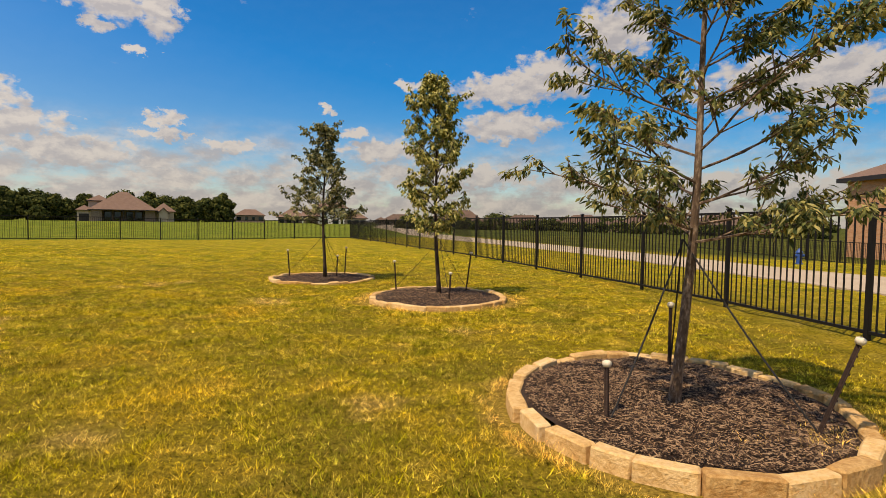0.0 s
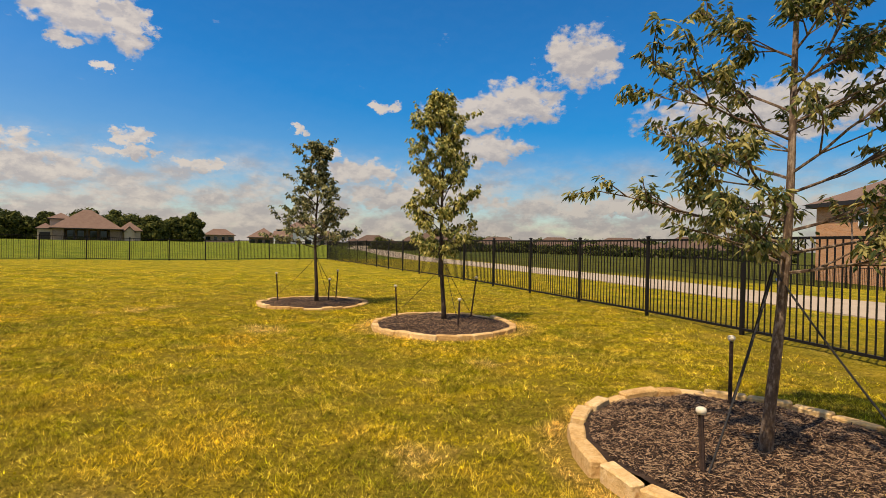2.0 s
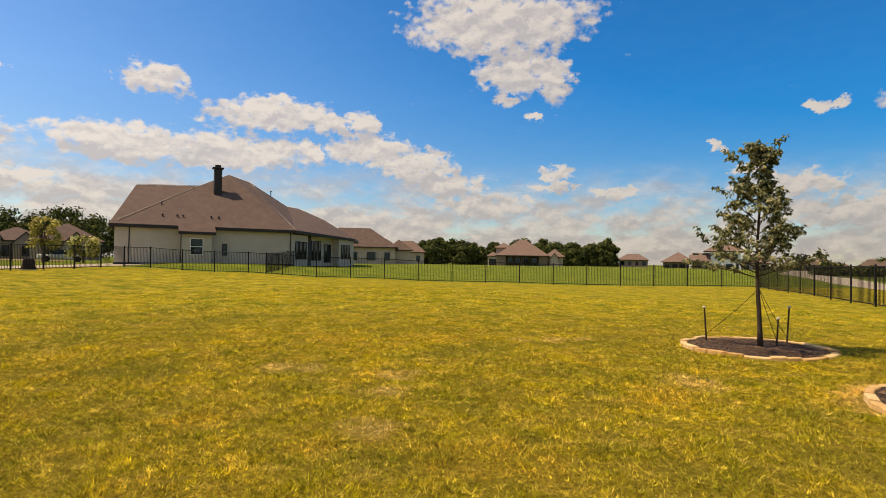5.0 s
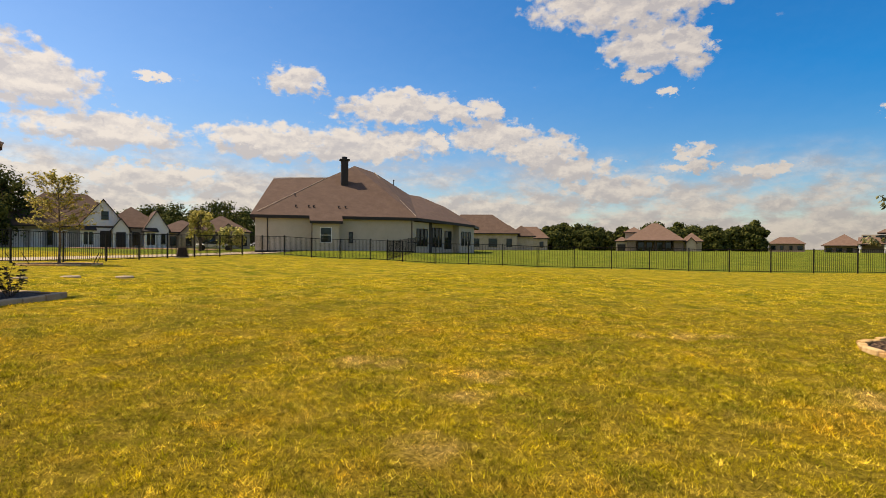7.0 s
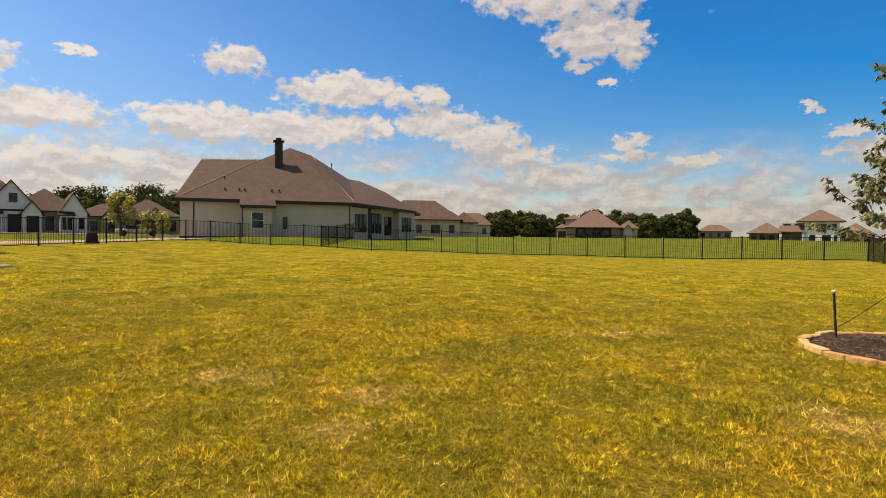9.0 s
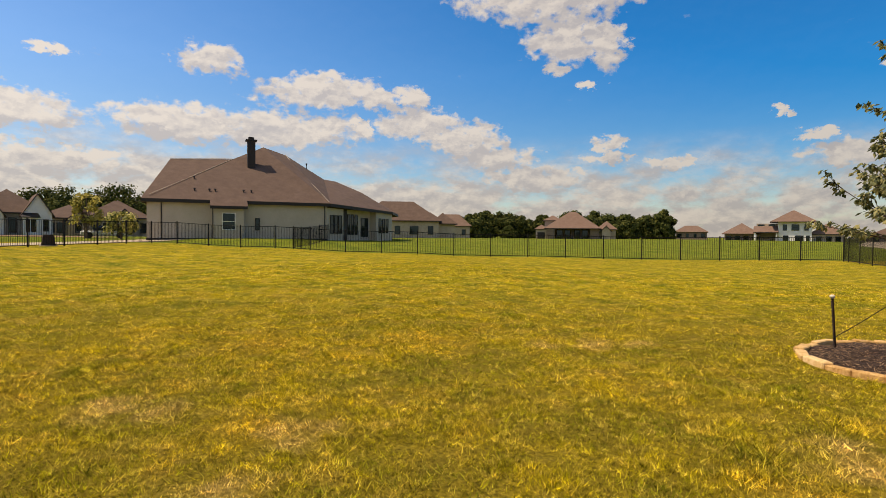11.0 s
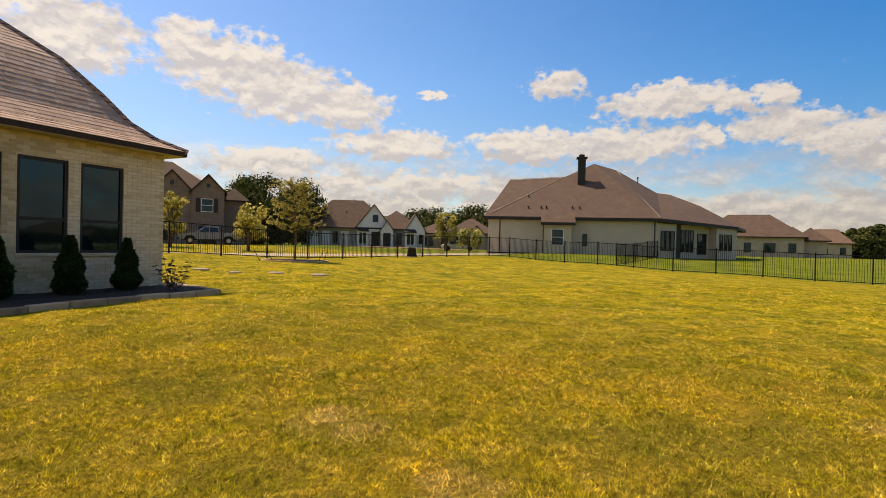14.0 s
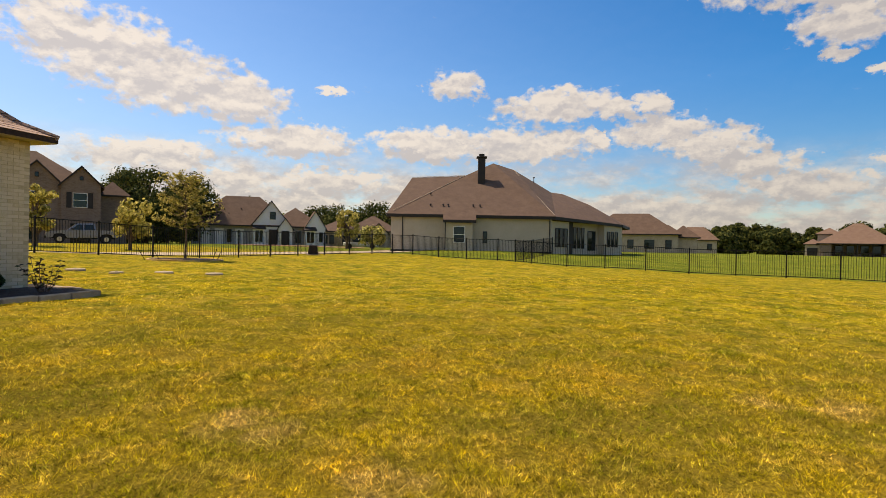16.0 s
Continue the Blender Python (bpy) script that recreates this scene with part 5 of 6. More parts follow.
for x in (1.65, 3.5):
    box("shutter", x - 0.22, x + 0.22, -0.47, -0.41, 3.65, 5.25, M_trim, h, "dark window shutter")

# tan houses between the white house and the neighbour
for az, d, w, rise, lab in ((78.6, 105, 9, 2.2, "low tan stone house with a brown roof"), (75.2, 98, 9, 2.8, "tan stone house with a small front gable")):
    h = spot(az, d, lab, 0.8)
    wallbox(h, -w / 2, w / 2, 0.6, 9, -0.6, 2.8, M_tan)
    hip(h, -w / 2, w / 2, 0.6, 9, 2.8, rise, M_roof, 0.4)
    gablewing(h, -0.5, 2.6, -0.6, 5, -0.6, 2.4, 1.6, M_tan, M_roof)
    for x, y in ((-2.6, 0.58), (-1.4, 0.58), (1.0, -0.62), (3.6, 0.58)):
        window(h, x, 0.4, 2.0, 0.9, y, M_trim)


def far_house(az, d, w, wall_h, rise, wm, rm, label, z=None, wing=0.0, gable=(False, False), turn=0.0, storeys=1, deepness=0.6):
    h = spot(az, d, label, z, turn)
    dep = w * deepness
    wallbox(h, -w / 2, w / 2, 0, dep, -0.8, wall_h, wm)
    hip(h, -w / 2, w / 2, 0, dep, wall_h, rise, rm, 0.5, gable)
    if wing:
        wallbox(h, w / 2 - 1, w / 2 + wing, 1.0, dep * 0.8, -0.8, wall_h * 0.85, wm)
        hip(h, w / 2 - 1, w / 2 + wing, 1.0, dep * 0.8, wall_h * 0.85, rise * 0.55, rm, 0.5)
        wallbox(h, -w / 2 - wing, -w / 2 + 1, 1.5, dep * 0.8, -0.8, wall_h * 0.9, wm)
        hip(h, -w / 2 - wing, -w / 2 + 1, 1.5, dep * 0.8, wall_h * 0.9, rise * 0.6, rm, 0.5)
    n = max(3, int(w / 2.6))
    for k in range(n):
        for s in range(storeys):
            window(h, -w / 2 + (k + 0.5) * w / n, 0.6 + 2.8 * s, 2.1 + 2.8 * s, 1.0 if k % 3 else 1.6, -0.02, M_trim)
    return h


far_house(49.3, 100, 15, 3.1, 3.7, M_tan, M_roof, "tan house with a brown hip roof beyond the fence", 0.8, 3.0)
far_house(46.4, 108, 5, 3.6, 1.4, M_tan, M_roof, "small dark-gabled end of a brick house", 0.8, 0)
far_house(43.6, 140, 9, 3.0, 3.0, M_tan, M_roof2, "tan house with a tan shingle roof", 0.7)
# the broad hip-roofed house with a deep porch on posts
h = spot(31.3, 150, "low brick house with broad hip roof and deep shaded porch", 0.7)
wallbox(h, -6.8, -4.6, 0.0, 12, -0.8, 2.7, M_taupe)
wallbox(h, -4.597, 4.597, 4.2, 12, -0.8, 2.7, M_taupe)
wallbox(h, 4.6, 6.8, 0.8, 12, -0.8, 2.7, M_taupe)
hip(h, -6.8, 6.8, 0.0, 12, 2.7, 4.6, M_roof2, 0.6)
for x in (-2.6, 0.0, 2.6):
    box("porch_post", x - 0.14, x + 0.14, 0.1, 0.38, -0.8, 2.66, M_trim, h)
for x in (-3.4, -1.3, 1.3, 3.4):
    window(h, x, 0.1, 2.2, 1.4, 4.18, M_trim)
box("garage_wing", -9.6, -6.803, 1.0, 8, -0.8, 2.5, M_tan, h)
hip(h, -9.6, -6.8, 1.0, 8, 2.5, 1.2, M_roof2, 0.4)
box("garage_door", -9.2, -7.2, 0.9, 0.997, -0.8, 1.6, M_trim, h, "dark garage door")
wallbox(h, 6.803, 11.2, 2.0, 9, -0.8, 2.5, M_tan)
hip(h, 6.8, 11.2, 2.0, 9, 2.5, 2.2, M_roof2, 0.5)
gablewing(h, 7.6, 9.8, 0.6, 4, -0.8, 2.1, 1.2, M_tan, M_roof2)
wallbox(h, -7.6, -3.2, 8.0, 12.4, 2.8, 5.0, M_tan)
hip(h, -7.6, -3.2, 8.0, 12.4, 5.0, 1.5, M_roof2, 0.5)
far_house(20.2, 230, 11, 2.8, 2.4, M_taupe, M_roof2, "small distant brick house", 0.5)
# the two-storey white house with a low roofed wing and a porch
h = spot(12.8, 160, "two-storey white house with brown roofs and dark porch", -0.3)
wallbox(h, -1.0, 6.0, 0, 8, -0.8, 5.6, M_white)
hip(h, -2.2, 6.6, -0.4, 8.0, 5.6, 2.9, M_roof2, 0.6)
wallbox(h, -5.8, -1.003, 3.2, 9, -0.8, 5.2, M_tan)
roofmesh(h, [(-6.4, -1.2, 3.0), (-0.9, -1.2, 3.0), (-0.9, 3.3, 4.6), (-6.4, 3.3, 4.6)], [[0, 1, 2, 3]], M_roof2)
for x in (-6.0, -1.3):
    box("porch_post", x - 0.16, x + 0.16, -1.0, -0.68, -0.8, 2.9, M_white, h)
wallbox(h, -13.0, -6.6, 1.5, 9, -0.8, 2.6, M_taupe)
hip(h, -13.0, -5.5, 1.0, 9, 2.6, 2.8, M_roof2, 0.6)
wallbox(h, 6.003, 12.5, 1.5, 8, -0.8, 2.6, M_tan)
hip(h, 6.0, 12.5, 1.5, 8, 2.6, 2.6, M_roof2, 0.5)
for x, z0, z1, w in ((0.4, 3.4, 4.9, 0.9), (2.6, 3.4, 4.9, 1.6), (4.9, 3.4, 4.9, 0.9), (0.6, 0.1, 2.2, 1.2), (3.4, 0.1, 2.2, 1.8), (5.2, 0.1, 2.2, 0.7)):
    window(h, x, z0, z1, w, -0.02, M_trim)
for x in (-12.0, -10.0, -8.0):
    window(h, x, 0.3, 2.0, 1.2, 1.48, M_trim)
for x in (7.5, 9.5, 11.3):
    window(h, x, 0.3, 2.0, 1.1, 1.48, M_trim)
for x in (-4.8, -2.4):
    window(h, x, 3.9, 5.0, 1.5, 3.18, M_trim)
far_house(-2.0, 120, 10, 2.6, 2.6, M_taupe, M_roof, "dark brick house with a hip roof across the street", -0.9, 3.0)
far_house(-8.5, 150, 13, 2.6, 2.2, M_taupe, M_roof, "dark house with a brown roof across the street", -1.0, 2.5)
far_house(-14.5, 150, 12, 2.6, 2.4, M_red, M_roof, "low red brick house across the street", -1.0, 2.5)
far_house(-21.0, 140, 14, 2.6, 2.4, M_taupe, M_roof, "brown brick house with a brown roof across the street", -1.0, 2.5)
far_house(-27.5, 130, 11, 2.6, 2.6, M_taupe, M_roof, "brown brick house beyond the road", -1.0, 2.0)
far_house(5.0, 200, 12, 2.6, 2.2, M_taupe, M_roof, "distant low house with a brown roof", -0.5, 3)

# two-storey orange brick house across the street
h = thing("house", "two-storey orange brick house with a brown hip roof", "house", (28.4, 40.2, -0.9), -math.pi / 2)
wallbox(h, 0, 26, 0, 15, -0.5, 5.7, M_red)
roofmesh(h, [(-0.5, -0.5, 5.75), (26.5, -0.5, 5.75), (26.5, 15.5, 5.75), (-0.5, 15.5, 5.75), (7.5, 7.5, 9.6), (10.8, 7.5, 9.2), (14, 7.5, 9.9), (19, 7.5, 9.6)], [[0, 1, 7, 6, 5, 4], [1, 2, 7], [2, 3, 4, 5, 6, 7], [3, 0, 4]], M_roof2, thick=0.3)
for x, z0, z1, w in ((8.7, 4.0, 5.2, 0.8), (4.4, 4.0, 5.2, 0.8), (8.4, 0.4, 2.1, 0.95), (9.5, 0.4, 2.1, 0.95), (10.6, 0.4, 2.1, 0.95), (15, 0.4, 2.1, 1.2), (15, 4.0, 5.2, 0.9), (20, 0.4, 2.1, 1.2)):
    window(h, x, z0, z1, w, -0.02, M_trim if z0 < 1 else M_white)
fence([(19.5, 44), (22.5, 33), (22.8, 16)], "black iron fence before the brick house", 1.3)


# ---- far and middle trees ----
def leaf_quad(V, F, c, d, up, ln, wd):
    """A plain leaf of one folded diamond, for trees far off."""
    s = d.cross(up)
    s = s.normalized() if s.length > 1e-6 else Vector((1, 0, 0))
    o = len(V)
    V += [c, c + d * ln * 0.5 + s * wd, c + d * ln - up * ln * 0.1, c + d * ln * 0.5 - s * wd]
    F.append((o, o + 1, o + 2, o + 3))


def big_tree(x, y, height, width, seed, label="mature dark green tree in the far tree line", leafm=None, clumps=36, leaves=80, size=0.42, group="far tree line", low=0.28):
    rng = random.Random(seed)
    t = thing("tree", label, "tree", (x, y, level(x, y) - 0.1), group=group)
    V, F = tube([(0, 0, -0.2), (0.1, 0, height * 0.3), (0, 0.1, height * 0.7)], [height * 0.035, height * 0.025, height * 0.01], 7)
    parts = [(V, F)]
    LV, LF = [], []
    for _ in range(clumps):
        a, r = rng.uniform(0, 6.283), width / 2 * math.sqrt(rng.random()) * 0.76
        zz = height * (low + (0.9 - low) * rng.random() * (1 - 0.5 * (r / (width / 2)) ** 2))
        c = Vector((r * math.cos(a), r * math.sin(a), zz))
        parts.append(tube([(0, 0, zz * 0.45), c * 0.6 + Vector((0, 0, zz * 0.3)), c], [height * 0.01, height * 0.006, 0.01], 4))
        cr = width * rng.uniform(0.13, 0.22)
        for _ in range(leaves):
            n = Vector((rng.gauss(0, 1), rng.gauss(0, 1), rng.gauss(0, 0.9)))
            n.normalize()
            along = n.cross(Vector((rng.gauss(0, 1), rng.gauss(0, 1), rng.gauss(0, 1)))).normalized() + n * rng.uniform(-0.25, 0.35)
            leaf_quad(LV, LF, c + Vector((n.x, n.y, n.z * 0.8)) * cr * rng.uniform(0.3, 1.0), along.normalized(), n, size * rng.uniform(0.6, 1.1), size * 0.55)
    V, F = merge(parts)
    link("trunk", V, F, M_bark, t)
    link("crown", LV, LF, leafm or M_leafFar, t)


rng = random.Random(21)


def row(a0, a1, count, d, top, width, spread=12):
    for k in range(count):
        az = a0 + (a1 - a0) * (k + rng.uniform(0.1, 0.9)) / count
        dist = d + rng.uniform(-spread, spread)
        x, y, _ = facing(az, dist)
        hh = top * dist + 1.3 - level(x, y)
        big_tree(x, y, hh * rng.uniform(0.72, 1.34), width * rng.uniform(0.65, 1.25), rng.randrange(9999), clumps=64, leaves=115, size=max(0.36, dist / 260), low=0.1)


row(43.5, 33.8, 9, 168, 0.035, 8.5)
row(31.5, 21.8, 9, 185, 0.036, 9.5)
row(90, 72.5, 9, 135, 0.058, 14)
row(99.5, 91.5, 8, 92, 0.1, 9, 8)
row(112, 99.5, 6, 105, 0.075, 11, 8)
row(2, -35, 13, 240, 0.011, 15, 40)
row(62, 44, 6, 230, 0.028, 15, 20)
# a low dark hedge across the street, before the houses
for k in range(26):
    x, y, _ = facing(5.0 - k * 1.55 + rng.uniform(-0.3, 0.3), 98 + rng.uniform(-4, 4), (0, 0))
    big_tree(x, y, rng.uniform(1.7, 2.5), rng.uniform(3.2, 4.6), 300 + k, "low dark green hedge bush across the street", None, 22, 60, 0.3, "hedge across the street", 0.1)

for az, d, hh, ww, lab in ((96.8, 46, 4.2, 3.2, "young yellowing street tree beside the parked pickup"), (103.8, 50, 5.2, 2.6, "young yellowing street tree by the brown house"), (77.6, 68, 5.4, 3.4, "young bright green tree in a front yard")):
    x, y, _ = facing(az, d)
    big_tree(x, y, hh, ww, int(az), lab, M_leafD, 26, 60, 0.24, "street trees")
x, y, _ = facing(75.0, 60)
big_tree(x, y, 2.9, 3.2, 77, "leafy green shrub beside the neighbouring house", M_leafB, 26, 60, 0.24, "street trees")
tree("small broad yellow-green oak near the front fence, staked", (-29.58, 4.3, level(-29.58, 4.3)), 3.6, 1.3, lambda s: 1.35 * (1 - s * s) ** 0.5 + 0.2, M_leafD, 17, 42, (0.1, 0.03), 10, 6, 0.05, 0.2, (0, 0), 1.0, 0.4)


# ---- small things on the lawn ----
def low_ring(cx, cy, r):
    z = level(cx, cy)
    e = thing("stone_ring", "low pale edging ring round the oak at the front fence", "tree ring", (cx, cy, z))
    n = 22
    for k in range(n):
        a = 6.283 * k / n
        o = new("stone", STONES[k % 7])
        o.parent = e
        o.location, o.rotation_euler, o.scale = (r * math.cos(a), r * math.sin(a), level(cx + r * math.cos(a), cy + r * math.sin(a)) - z - 0.02), (0, 0, a + math.pi / 2), (1.6, 0.8, 0.8)
    V = [(0, 0, 0.09)] + [((r - 0.05) * math.cos(6.283 * k / 24), (r - 0.05) * math.sin(6.283 * k / 24), 0.05) for k in range(24)]
    m = tagged(link("mulch_bed", V, [(0, 1 + k, 1 + (k + 1) % 24) for k in range(24)], M_mulch), "dark mulch under the oak at the front fence", "mulch", kind="stuff")
    m.location = (cx, cy, z)


low_ring(-29.58, 4.3, 1.5)
for a, b in (((0.9, 1.1), (1.15, 1.3)), ((0.8, -1.5), (0.75, -1.8)), ((0.2, 1.3), (0.3, 1.5)), ((0.3, -1.0), (0.35, -1.3))):
    z = level(-29.6, 4.3)
    stake((-29.58 + a[0], 4.3 + a[1], z), (-29.58 + b[0], 4.3 + b[1], z + 0.55), False)


def lid(x, y, r):
    z = level(x, y)
    t = thing("manhole_cover", "pale round plastic tank lid set in the lawn", "lid", (x, y, z), group="lids in the lawn")
    V, F = tube([(0, 0, -0.05), (0, 0, 0.03), (0, 0, 0.05), (0, 0, 0.056)], [r, r, r * 0.93, r * 0.5], 20)
    link("cover", V, F, M_conc, t, smooth=False)
    V, F = tube([(0, 0, 0.05), (0, 0, 0.075)], [0.05, 0.04], 8)
    link("knob", V, F, M_conc, t)


for x, y, r in ((-22.2, 1.72, 0.27), (-21.7, 4.17, 0.27), (-21.6, 5.6, 0.27), (-21.4, 2.93, 0.2)):
    lid(x, y, r)


def pedestal():
    x, y, _ = facing(80.4, 38.5)
    t = thing("utility_box", "brown tapered utility pedestal box by the fence", "utility box", (x, y, level(x, y)), radians(82))
    bm = boxmesh(-0.36, 0.36, -0.28, 0.28, -0.1, 0.66, 0.04)
    for v in bm.verts:
        if v.co.z > 0.5:
            v.co.x *= 0.72
            v.co.y *= 0.72
    part("housing", bm, M_rust, t)
    box("plinth", -0.42, 0.42, -0.33, 0.33, -0.1, 0.05, M_conc, t, bevel=0.01)


pedestal()


def hydrant():
    x, y = 13.8, 22.0
    t = thing("hydrant", "small blue fire hydrant standing in the verge grass", "hydrant", (x, y, level(x, y)))
    V, F = tube([(0, 0, -0.05), (0, 0, 0.03), (0, 0, 0.05), (0, 0, 0.42), (0, 0, 0.45)], [0.15, 0.15, 0.1, 0.1, 0.13], 14)
    link("barrel", V, F, M_blue, t)
    V, F = tube([(0, 0, 0.45), (0, 0, 0.49), (0, 0, 0.56), (0, 0, 0.62)], [0.13, 0.12, 0.07, 0.025], 14)
    link("bonnet", V, F, M_blue, t)
    for a in (0.0, math.pi / 2, math.pi):
        V, F = tube([(0, 0, 0.34), (0.19 * math.cos(a), 0.19 * math.sin(a), 0.34)], [0.055, 0.06], 10)
        link("nozzle", V, F, M_blue, t)


M_blue = mat("blue_enamel", [(0.015, 0.05, 0.2), (0.03, 0.09, 0.32)], 6, 60, 0.5, 0.1)
hydrant()


# ---- parked pickup ----
M_silver = mat("silver_blue_paint", [(0.2, 0.21, 0.24), (0.27, 0.28, 0.31)], 2, 60, 0.3, 0.0, 0.4)
M_tyre = mat("tyre_rubber", [(0.012, 0.012, 0.012), (0.025, 0.025, 0.025)], 10, 60, 0.85, 0.2)
M_rim = mat("alloy_rim", [(0.4, 0.4, 0.4), (0.55, 0.55, 0.55)], 10, 60, 0.3, 0.0, 0.9)


def pickup():
    x, y, a = facing(100.7, 63)
    t = thing("pickup_truck", "silver-grey crew cab pickup parked on the street", "truck", (x, y, level(x, y) + 0.02), a + radians(4))
    side = [(-2.85, 0.5), (-2.9, 0.75), (-2.8, 1.06), (-1.75, 1.18), (-0.95, 1.24), (0.9, 1.26), (2.85, 1.26), (2.9, 0.75), (2.85, 0.58), (2.4, 0.56), (2.25, 0.86), (1.85, 0.94), (1.45, 0.86), (1.3, 0.54), (-1.3, 0.5), (-1.45, 0.86), (-1.85, 0.94), (-2.25, 0.86), (-2.4, 0.5)]
    bm = bmesh.new()
    lo = [bm.verts.new((px, -0.95, pz)) for px, pz in side]
    hi = [bm.verts.new((px, 0.95, pz)) for px, pz in side]
    n = len(side)
    bm.faces.new(lo), bm.faces.new(hi[::-1])
    for k in range(n):
        bm.faces.new((lo[k], hi[k], hi[(k + 1) % n], lo[(k + 1) % n]))
    bmesh.ops.bevel(bm, geom=bm.edges[:], offset=0.03, segments=2, affect="EDGES")
    part("body", bm, M_silver, t)
    box("underbody", -2.6, 2.6, -0.7, 0.7, 0.42, 0.9, M_tyre, t, "dark underbody")
    box("cargo_bed", 1.15, 2.8, -0.8, 0.8, 1.2, 1.267, M_tyre, t, "dark open cargo bed")
    cab = [(-1.3, 1.2), (-0.5, 1.86), (0.85, 1.92), (1.05, 1.2)]
    bm = bmesh.new()
    lo = [bm.verts.new((px, -0.9 + 0.14 * (pz > 1.5), pz)) for px, pz in cab]
    hi = [bm.verts.new((px, 0.9 - 0.14 * (pz > 1.5), pz)) for px, pz in cab]
    bm.faces.new(lo), bm.faces.new(hi[::-1])
    for k in range(4):
        bm.faces.new((lo[k], hi[k], hi[(k + 1) % 4], lo[(k + 1) % 4]))
    bmesh.ops.bevel(bm, geom=bm.edges[:], offset=0.06, segments=2, affect="EDGES")
    part("cab", bm, M_silver, t)
    for s in (-1, 1):
        for x0, x1, x2, x3 in ((-0.95, -0.42, -0.04, -0.04), (0.06, 0.06, 0.74, 0.9)):
            V = [(x0, s * 0.905, 1.27), (x3, s * 0.905, 1.27), (x2, s * 0.80, 1.76), (x1, s * 0.80, 1.76)]
            V += [(a_, b_ - s * 0.03, c_) for a_, b_, c_ in V]
            link("side_window", V, [(0, 1, 2, 3), (7, 6, 5, 4), (0, 4, 5, 1), (1, 5, 6, 2), (2, 6, 7, 3), (3, 7, 4, 0)], M_glass, t, "dark tinted glass")
        for wx in (-1.85, 1.85):
            w = thing("wheel", "", "")
            w.parent = t
            w.location = (wx, s * 0.86, 0.38)
            V, F = tube([(0, -0.12, 0), (0, -0.1, 0), (0, 0.1, 0), (0, 0.12, 0)], [0.34, 0.39, 0.39, 0.34], 20)
            link("tyre", V, F, M_tyre, w)
            V, F = tube([(0, -0.13, 0), (0, 0.13, 0)], [0.22, 0.22], 14)
            link("rim", V, F, M_rim, w)
        box("headlight", -2.9, -2.75, s * 0.72 - 0.16, s * 0.72 + 0.16, 0.85, 1.0, M_cap, t, "pale headlight")
        box("mirror", -0.95, -0.8, s * 1.03 - 0.09, s * 1.03 + 0.09, 1.25, 1.42, M_trim, t)
    box("bumper", -3.0, -2.86, -0.9, 0.9, 0.45, 0.68, M_trim, t, "", 0.03)


pickup()
x, y, a = facing(76.2, 70)
c = thing("car", "white low car parked before the tan houses", "car", (x, y, level(x, y)), a)
bm = boxmesh(-2.2, 2.2, -0.85, 0.85, 0.3, 0.8, 0.12)
part("body", bm, M_white, c)
bm = boxmesh(-1.1, 1.3, -0.75, 0.75, 0.8, 1.3, 0.15)
part("cabin", bm, M_glass, c)
for wx in (-1.4, 1.4):
    for s in (-1, 1):
        V, F = tube([(wx, s * 0.8 - 0.1, 0.32), (wx, s * 0.8 + 0.1, 0.32)], [0.32, 0.32], 14)
        link("wheel", V, F, M_tyre, c)


# ---- grass blades near the walk ----
def blades(name, count, seed, x0, x1, y0, y1, hmin, hmax, wide, label):
    r = np.random.default_rng(seed)
    x, y = r.uniform(x0, x1, count), r.uniform(y0, y1, count)
    # thin out softly towards the edges of the stretch
    fall = np.minimum.reduce([(x - x0) / 3.5, (x1 + 3 - x) / 3.5, (y1 - y) / 4.0])
    ok = r.random(count) < fall
    for cx, cy, rx, ry in ((1.6, 3.8, 1.2, 1.35), (-0.12, 9.25, 1.24, 1.38), (-2.82, 12.4, 1.18, 1.28)):
        ok &= ((x - cx) / rx) ** 2 + ((y - cy) / ry) ** 2 > 1
    lx, ly = (x + 16.39) * 0.8 - (y - 2.14) * 0.6, (x + 16.39) * 0.6 + (y - 2.14) * 0.8
    ok &= ~((ly < 2.1) & (lx > -0.8))
    x, y = x[ok], y[ok]
    n = len(x)
    z = levels(x, y) - 0.012
    # tufts: heights from a blurred random grid, at two sizes
    clump = 0.35
    for cell, part_of in ((0.11, 0.75), (0.3, 0.55)):
        grid = r.random((int((y1 - y0) / cell) + 3, int((x1 - x0) / cell) + 3))
        gx, gy = (x - x0) / cell, (y - y0) / cell
        ix, iy = gx.astype(int), gy.astype(int)
        fx, fy = gx - ix, gy - iy
        clump = clump + part_of * ((grid[iy, ix] * (1 - fx) + grid[iy, ix + 1] * fx) * (1 - fy) + (grid[iy + 1, ix] * (1 - fx) + grid[iy + 1, ix + 1] * fx) * fy)
    return blade_mesh(name, x, y, z, r.uniform(hmin, hmax, n) * clump ** 1.5, wide, r, label)


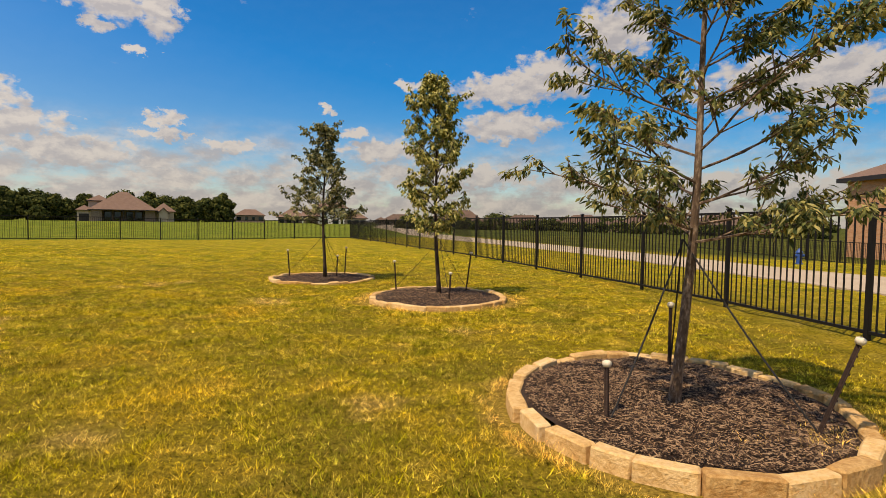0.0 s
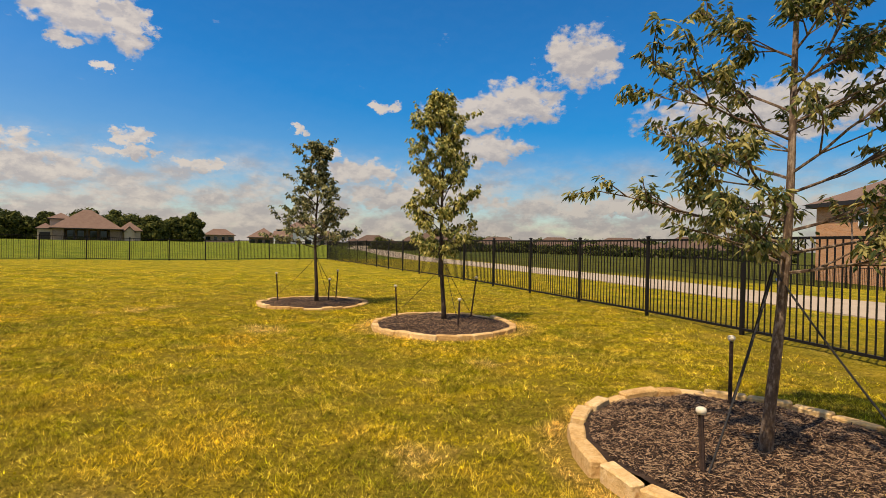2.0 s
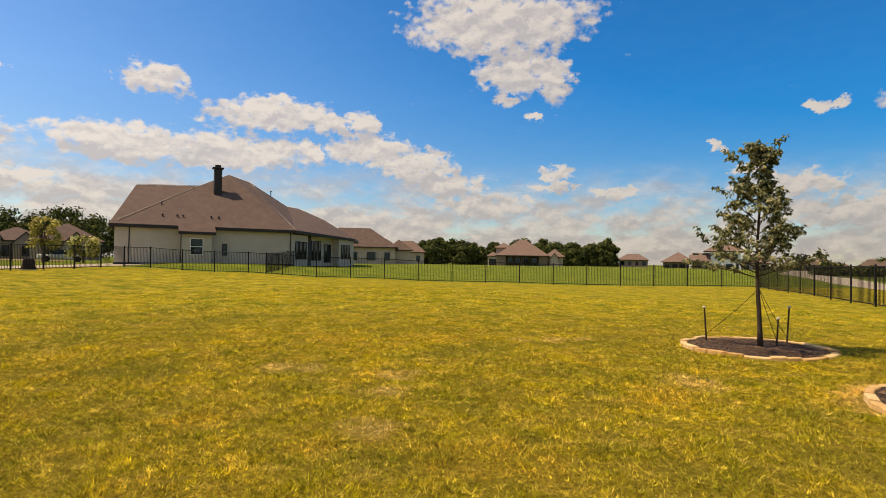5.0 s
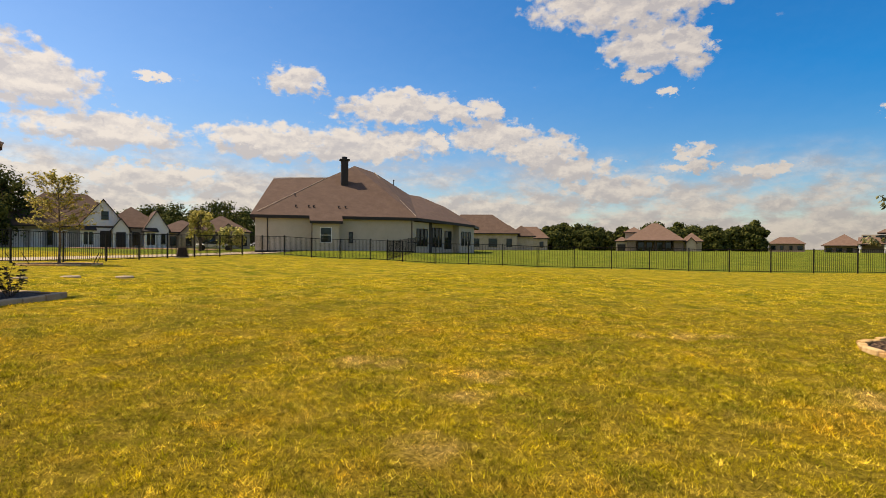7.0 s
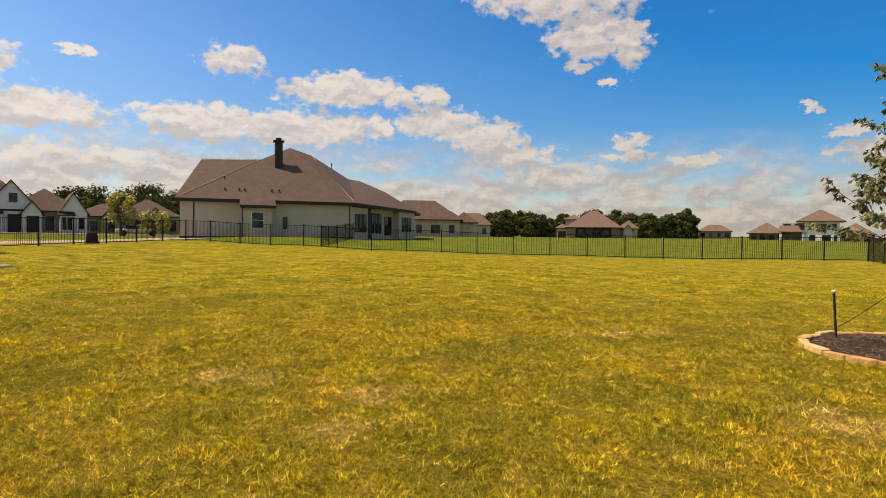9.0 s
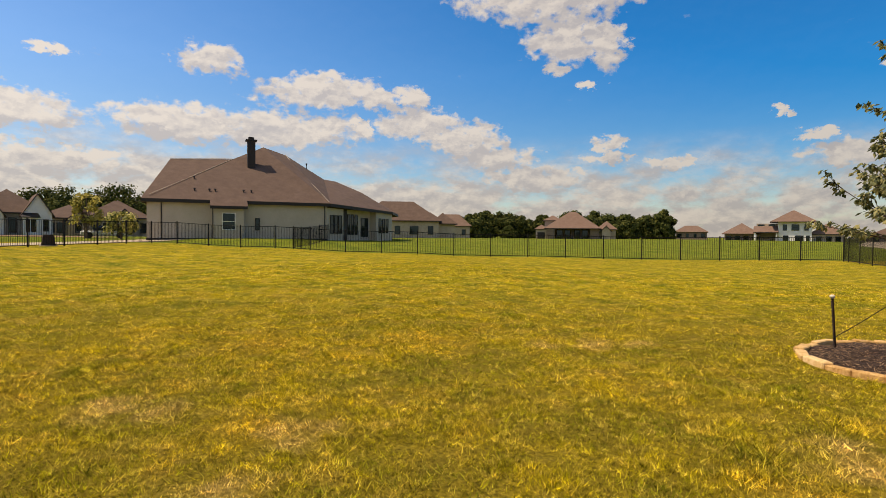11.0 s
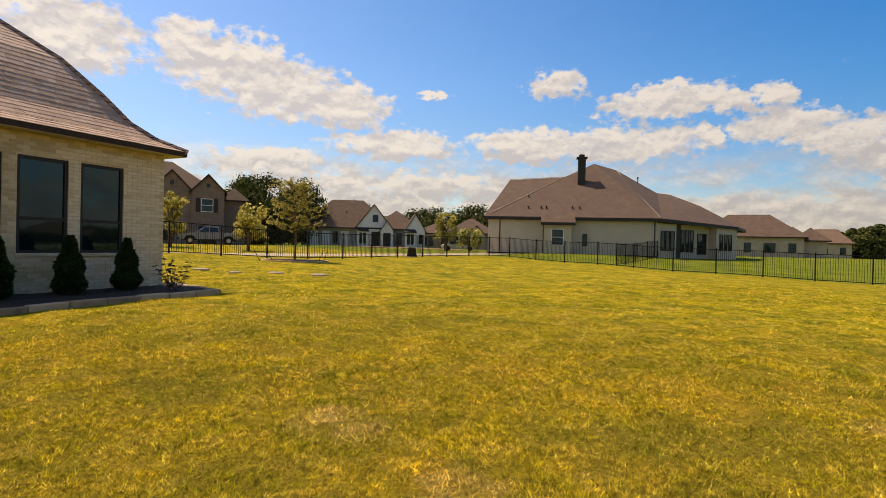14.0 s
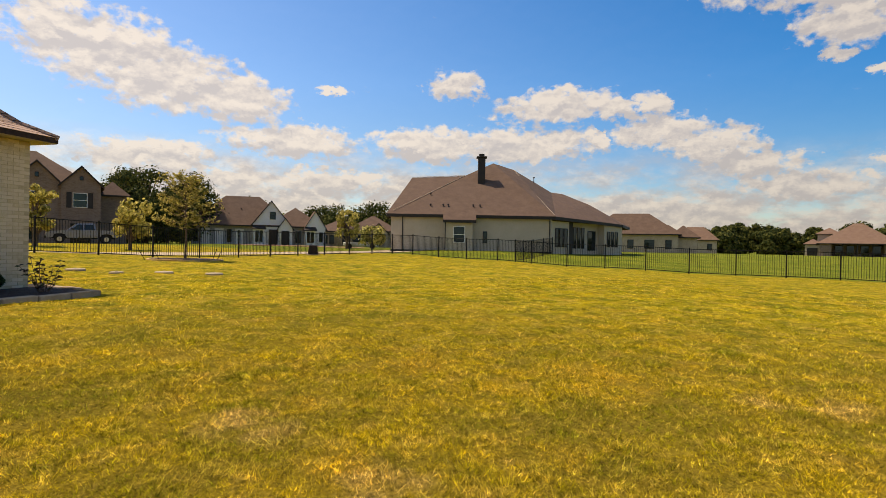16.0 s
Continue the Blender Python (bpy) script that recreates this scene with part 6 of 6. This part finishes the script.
def rings_of_grass():
    """Longer uncut grass round the stones, weeds in the bed, and scattered tufts."""
    r = np.random.default_rng(5)
    xs, ys, hs = [], [], []
    for cx, cy, rx, ry, n in ((1.6, 3.8, 1.12, 1.27, 9000), (-0.12, 9.25, 1.16, 1.3, 5000), (-2.82, 12.4, 1.1, 1.2, 4000)):
        a, k = r.uniform(0, 2 * np.pi, n), r.normal(0.085, 0.03, n)
        xs.append(cx + (rx + k) * np.cos(a)), ys.append(cy + (ry + k) * np.sin(a)), hs.append(r.uniform(0.03, 0.085, n) * (0.6 + 0.5 * np.sin(a * 5 + cx)))
    for k in range(70):
        cx, cy, n = r.uniform(-10, 3), r.uniform(2.5, 13), 90
        if min((cx - 1.6) ** 2 + (cy - 3.8) ** 2, (cx + 0.12) ** 2 + (cy - 9.25) ** 2, (cx + 2.82) ** 2 + (cy - 12.4) ** 2) < 1.9:
            continue
        xs.append(cx + r.normal(0, 0.06, n)), ys.append(cy + r.normal(0, 0.06, n)), hs.append(r.uniform(0.03, 0.075, n) * r.uniform(0.7, 1.3))
    x, y, h = np.concatenate(xs), np.concatenate(ys), np.concatenate(hs)
    z = levels(x, y) - 0.01
    blade_mesh("grass", x, y, z, np.maximum(h, 0.015), 0.0028, r, "longer uncut grass round the stone rings")
    for cx, cy, n, tall in ((-3.4, 8.45, 160, 0.11), (-2.95, 7.65, 130, 0.1), (-3.15, 9.1, 90, 0.08), (0.15, 6.6, 90, 0.12), (-3.1, 9.5, 120, 0.1), (-0.95, 5.2, 60, 0.07), (-7.0, 8.7, 80, 0.07)):
        x, y = cx + r.normal(0, 0.09, n), cy + r.normal(0, 0.09, n)
        blade_mesh("grass", x, y, levels(x, y) - 0.01, r.uniform(0.35, 1.0, n) * tall, 0.0045, r, "tall weedy tuft of grass in the lawn")
    n = 900
    x, y = 2.02 + r.normal(0, 0.2, n), 3.16 + r.normal(0, 0.12, n)
    blade_mesh("grass", x, y, np.full(n, 0.1), r.uniform(0.015, 0.045, n), 0.003, r, "green weeds sprouting through the mulch")


def blade_mesh(name, x, y, z, h, wide, r, label):
    n = len(x)
    a = r.uniform(0, 2 * np.pi, n)
    lean, b = r.uniform(0.3, 1.5, n) * h, r.uniform(0, 2 * np.pi, n)
    co = np.empty((n, 3, 3))
    co[:, 0] = np.stack([x - np.cos(a) * wide, y - np.sin(a) * wide, z], 1)
    co[:, 1] = np.stack([x + np.cos(a) * wide, y + np.sin(a) * wide, z], 1)
    co[:, 2] = np.stack([x + np.cos(b) * lean, y + np.sin(b) * lean, z + h], 1)
    me = bpy.data.meshes.new(name)
    me.vertices.add(3 * n), me.loops.add(3 * n), me.polygons.add(n)
    me.vertices.foreach_set("co", co.ravel())
    me.loops.foreach_set("vertex_index", np.arange(3 * n, dtype=np.int32))
    me.polygons.foreach_set("loop_start", np.arange(0, 3 * n, 3, dtype=np.int32))
    me.update(calc_edges=True)
    me.materials.append(M_blade)
    return tagged(new(name, me), label, "grass", kind="stuff")


rings_of_grass()
blades("grass", 1250000, 1, -11.5, 3.4, 1.6, 13.5, 0.016, 0.045, 0.0024, "short mown grass blades of the lawn")
blades("grass", 520000, 2, -22.0, 4.2, 1.6, 24.0, 0.018, 0.042, 0.0055, "short mown grass blades of the lawn")


# ---- small pieces of the house wall and roof ----
brickwork(HOME)
